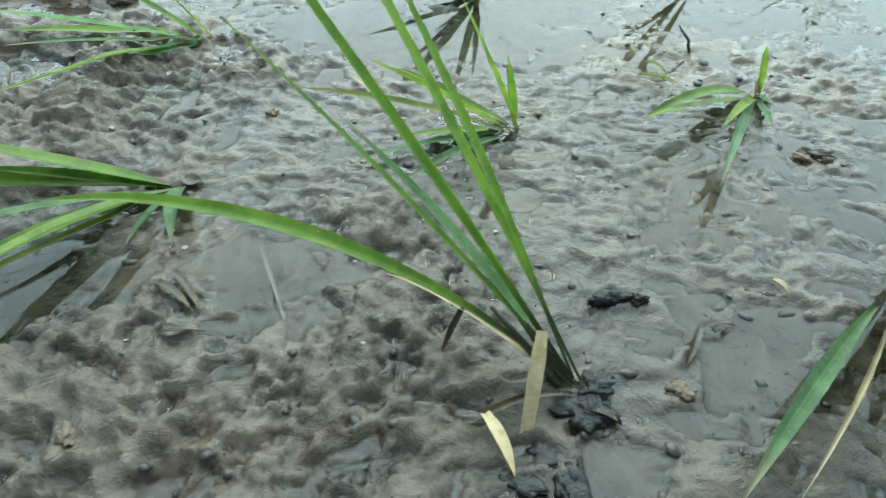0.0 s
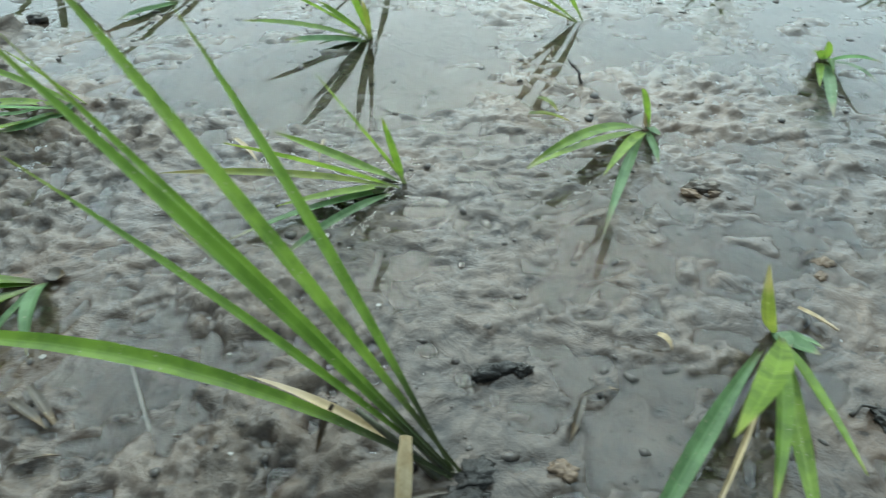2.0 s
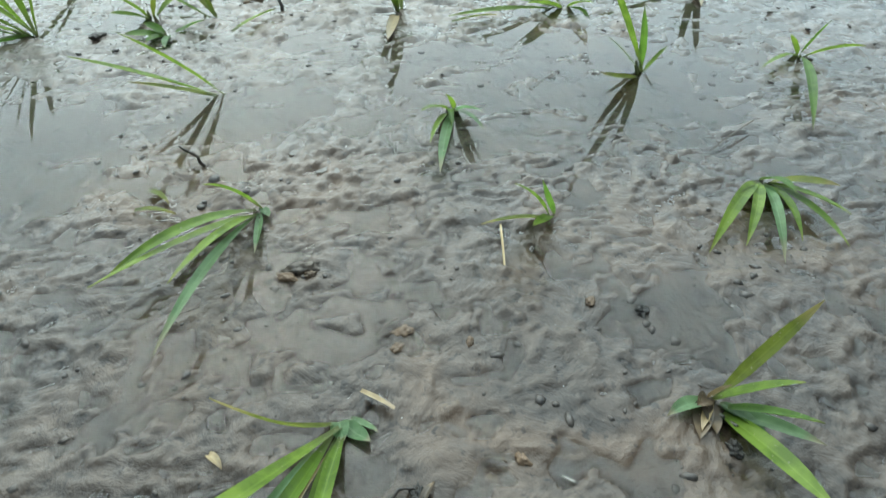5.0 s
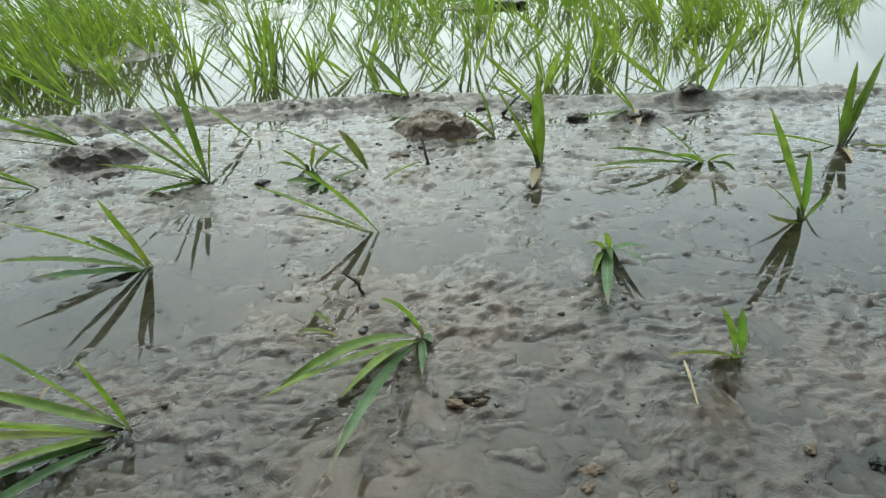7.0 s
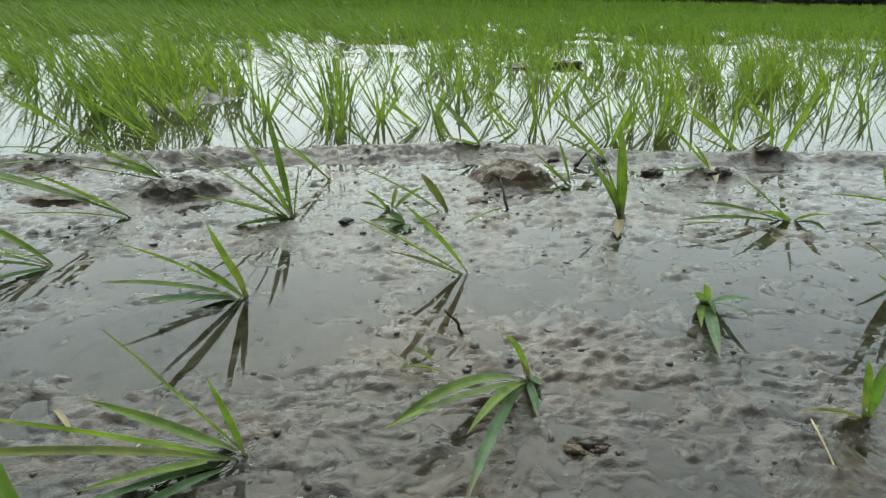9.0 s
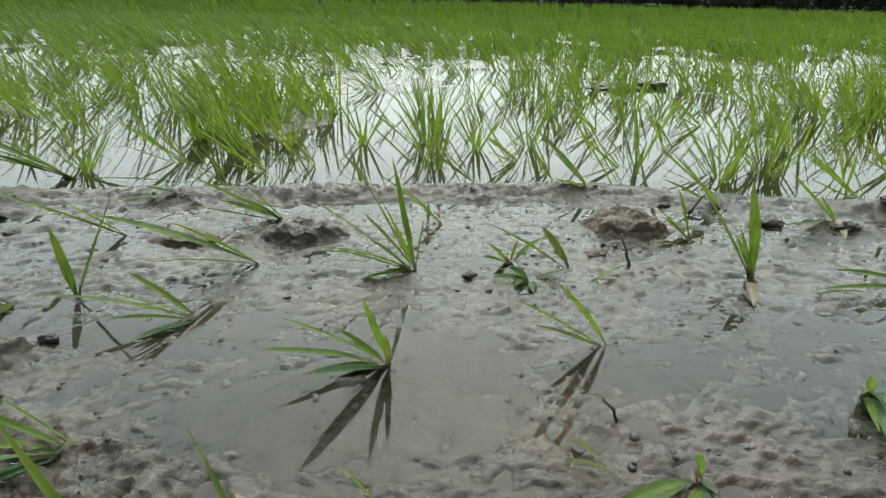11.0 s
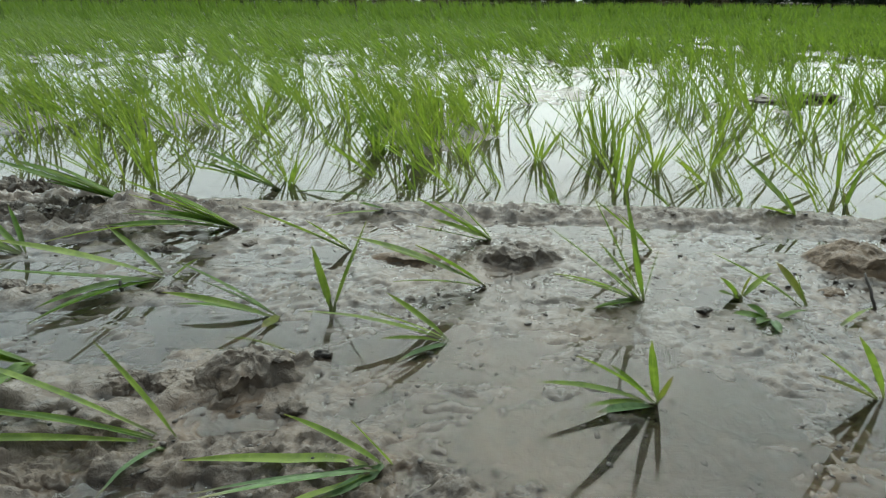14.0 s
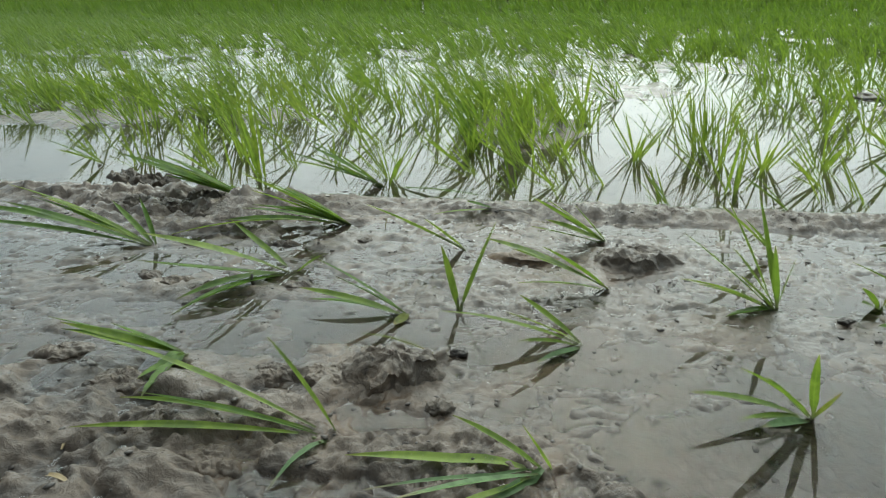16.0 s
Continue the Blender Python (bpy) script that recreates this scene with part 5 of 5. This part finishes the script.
def joined_rice(x, y, blades, r, wide, label, lean=1.0):
    """Rice too thick or too far off to count: hills of thin folded blades at x, y, joined."""
    n = len(x) * blades
    x, y = np.repeat(x, blades) + r.normal(0, 0.013, n), np.repeat(y, blades) + r.normal(0, 0.013, n)
    az = np.radians(r.normal(180, np.where(x < 0.4, 32, 65), n))
    # far blades stretched so the field's top edge fits the camera's view
    view_stretch = 1 + smooth(11.0, 26.0, y) * np.clip(2.5 - 0.085 * x, 1.1, 3.9)
    top, reach = r.uniform(0.05, 0.16, n) * view_stretch, lean * np.abs(r.normal(np.where(x < 0.4, 0.14, 0.10), 0.05, n)) + 0.01
    dx, dy = np.cos(az), np.sin(az)
    face = r.uniform(0, 6.28, n)
    ex, ey = np.cos(face) * wide, np.sin(face) * wide
    verts = []
    for s, w in ((0.0, 0.5), (0.55, 1.0), (0.85, 0.55)):
        bend = 0.55 * s + 0.45 * s * s
        px, py, pz = x + dx * reach * bend, y + dy * reach * bend, -0.03 + (top + 0.03) * (s * 1.08 - 0.08 * s * s)
        verts += [np.stack([px - ex * w, py - ey * w, pz], 1), np.stack([px + ey * w * 0.3, py - ex * w * 0.3, pz], 1), np.stack([px + ex * w, py + ey * w, pz], 1)]
    verts.append(np.stack([x + dx * reach, y + dy * reach, top], 1))
    v = np.stack(verts, 1).reshape(-1, 3)
    quads = [(0, 1, 4, 3), (1, 2, 5, 4), (3, 4, 7, 6), (4, 5, 8, 7), (6, 7, 9), (7, 8, 9)]
    base = np.arange(n) * 10
    faces = [tuple(q) for face_ in quads for q in (base[:, None] + np.array(face_)[None]).tolist()]
    uvs = np.tile(np.array([(0, 0.1), (0.5, 0.1), (1, 0.1), (0, 0.55), (0.5, 0.55), (1, 0.55), (0, 0.8), (0.5, 0.8), (1, 0.8), (0.5, 0.93)]), (n, 1))
    tagged(new("rice_field", mesh_from("rice_field", v, faces, FIELD, uvs)), label, "rice field", kind="stuff")


def rice_belt(y0, y1, per_metre, blades, seed, wide):
    r = np.random.RandomState(seed)
    many = int((y1 - y0) * (2.15 * (y0 + y1) / 2 + 1.0) * per_metre)
    y = np.sqrt(r.uniform(y0**2, y1**2, many))
    x = r.uniform(-1.2, 0.93, many) * y
    keep = growth(x, y) + 0.07 * smooth(0.0, -0.8, x) > 0.46 - 0.08 * smooth(2.4, 3.2, y) - 0.38 * smooth(3.6, 7.0, y)
    joined_rice(x[keep], y[keep], blades, r, wide, "dense bright green young rice filling the field")


rice_belt(2.65, 5.2, 25, 10, 201, 0.0034)
rice_belt(5.2, 9.0, 24, 10, 204, 0.0060)
rice_belt(9.0, 14.0, 20, 9, 202, 0.0085)
rice_belt(14.0, 26.5, 7, 9, 203, 0.015)
# between the tufts of the thick stands
for seed, (cx, cy, rx, ry, many) in enumerate(STANDS):
    r = np.random.RandomState(220 + seed)
    many = many // (2 if cx < -2 else 4)
    a, d = r.uniform(0, 2 * math.pi, many), np.sqrt(r.rand(many)) * 1.1
    joined_rice(cx + rx * d * np.cos(a), cy + ry * d * np.sin(a), 14, r, 0.0030, "thick stand of young green rice over dark mud", 0.8 if cx > -1 else 1.1)

# ---- bank and hedge beyond the field ----


def shrub(seed, material, height, leaves):
    r = np.random.RandomState(300 + seed)
    bush = tagged(new("shrub"), "low dark shrub on the earth bank beyond the field", "shrub", "hedge shrubs")
    for k in range(5):
        az = r.uniform(0, 360)
        pts = curve_points(np.array([0, 0, -0.08]), az, height * r.uniform(0.15, 0.5), height * r.uniform(0.6, 0.95), 0.06, 0.4, 6)
        verts, faces = tube(list(pts), 0.016, 0.004, 6)
        part("stem", mesh_from("stem", verts, faces, BARK), bush)
    clumps = np.stack([r.normal(0, 0.36, 26), r.normal(0, 0.22, 26), height * r.uniform(0.08, 0.95, 26)], 1)
    c = clumps[r.randint(26, size=leaves)] + r.normal(0, 0.085, (leaves, 3))
    c[:, 2] = np.clip(c[:, 2], 0.0, height * 1.05)
    a, b = r.normal(size=(leaves, 3)), r.normal(size=(leaves, 3))
    a /= np.linalg.norm(a, axis=1)[:, None]
    b = np.cross(a, b)
    b /= np.linalg.norm(b, axis=1)[:, None]
    size = r.uniform(0.018, 0.042, (leaves, 1))
    v = np.stack([c - a * size, c + b * size * 0.45, c + a * size, c - b * size * 0.45], 1).reshape(-1, 3)
    faces = (np.arange(leaves)[:, None] * 4 + np.arange(4)[None]).tolist()
    part("crown", mesh_from("crown", v, faces, material, None, False), bush)
    return bush


BUSHES = [shrub(0, BUSH, 0.60, 2600), shrub(1, BUSH, 0.50, 2300), shrub(2, BUSH_DRY, 0.35, 1900), shrub(3, BUSH, 0.68, 2800)]
r = np.random.RandomState(21)
done = set()
for k in range(195):
    x = -30.0 + 0.92 * (k % 65) + 0.31 * (k // 65) + r.uniform(-0.3, 0.3)
    y = 27.4 + 0.7 * (k // 65) + r.uniform(0, 0.8)
    kind = 2 if (-8.4 < x < 2.4 and r.rand() < 0.7) or r.rand() < 0.12 else int(r.choice([0, 1, 3]))
    m = pose(x, y, ground_at(x, y) - 0.02, 0, 0, r.uniform(0, 360)) @ Matrix.Scale(r.uniform(0.85, 1.15) + 0.45 * float(smooth(-6, 6, x)), 4)
    if kind in done:
        copy_thing(BUSHES[kind], m)
    else:
        BUSHES[kind].matrix_world = m
        done.add(kind)
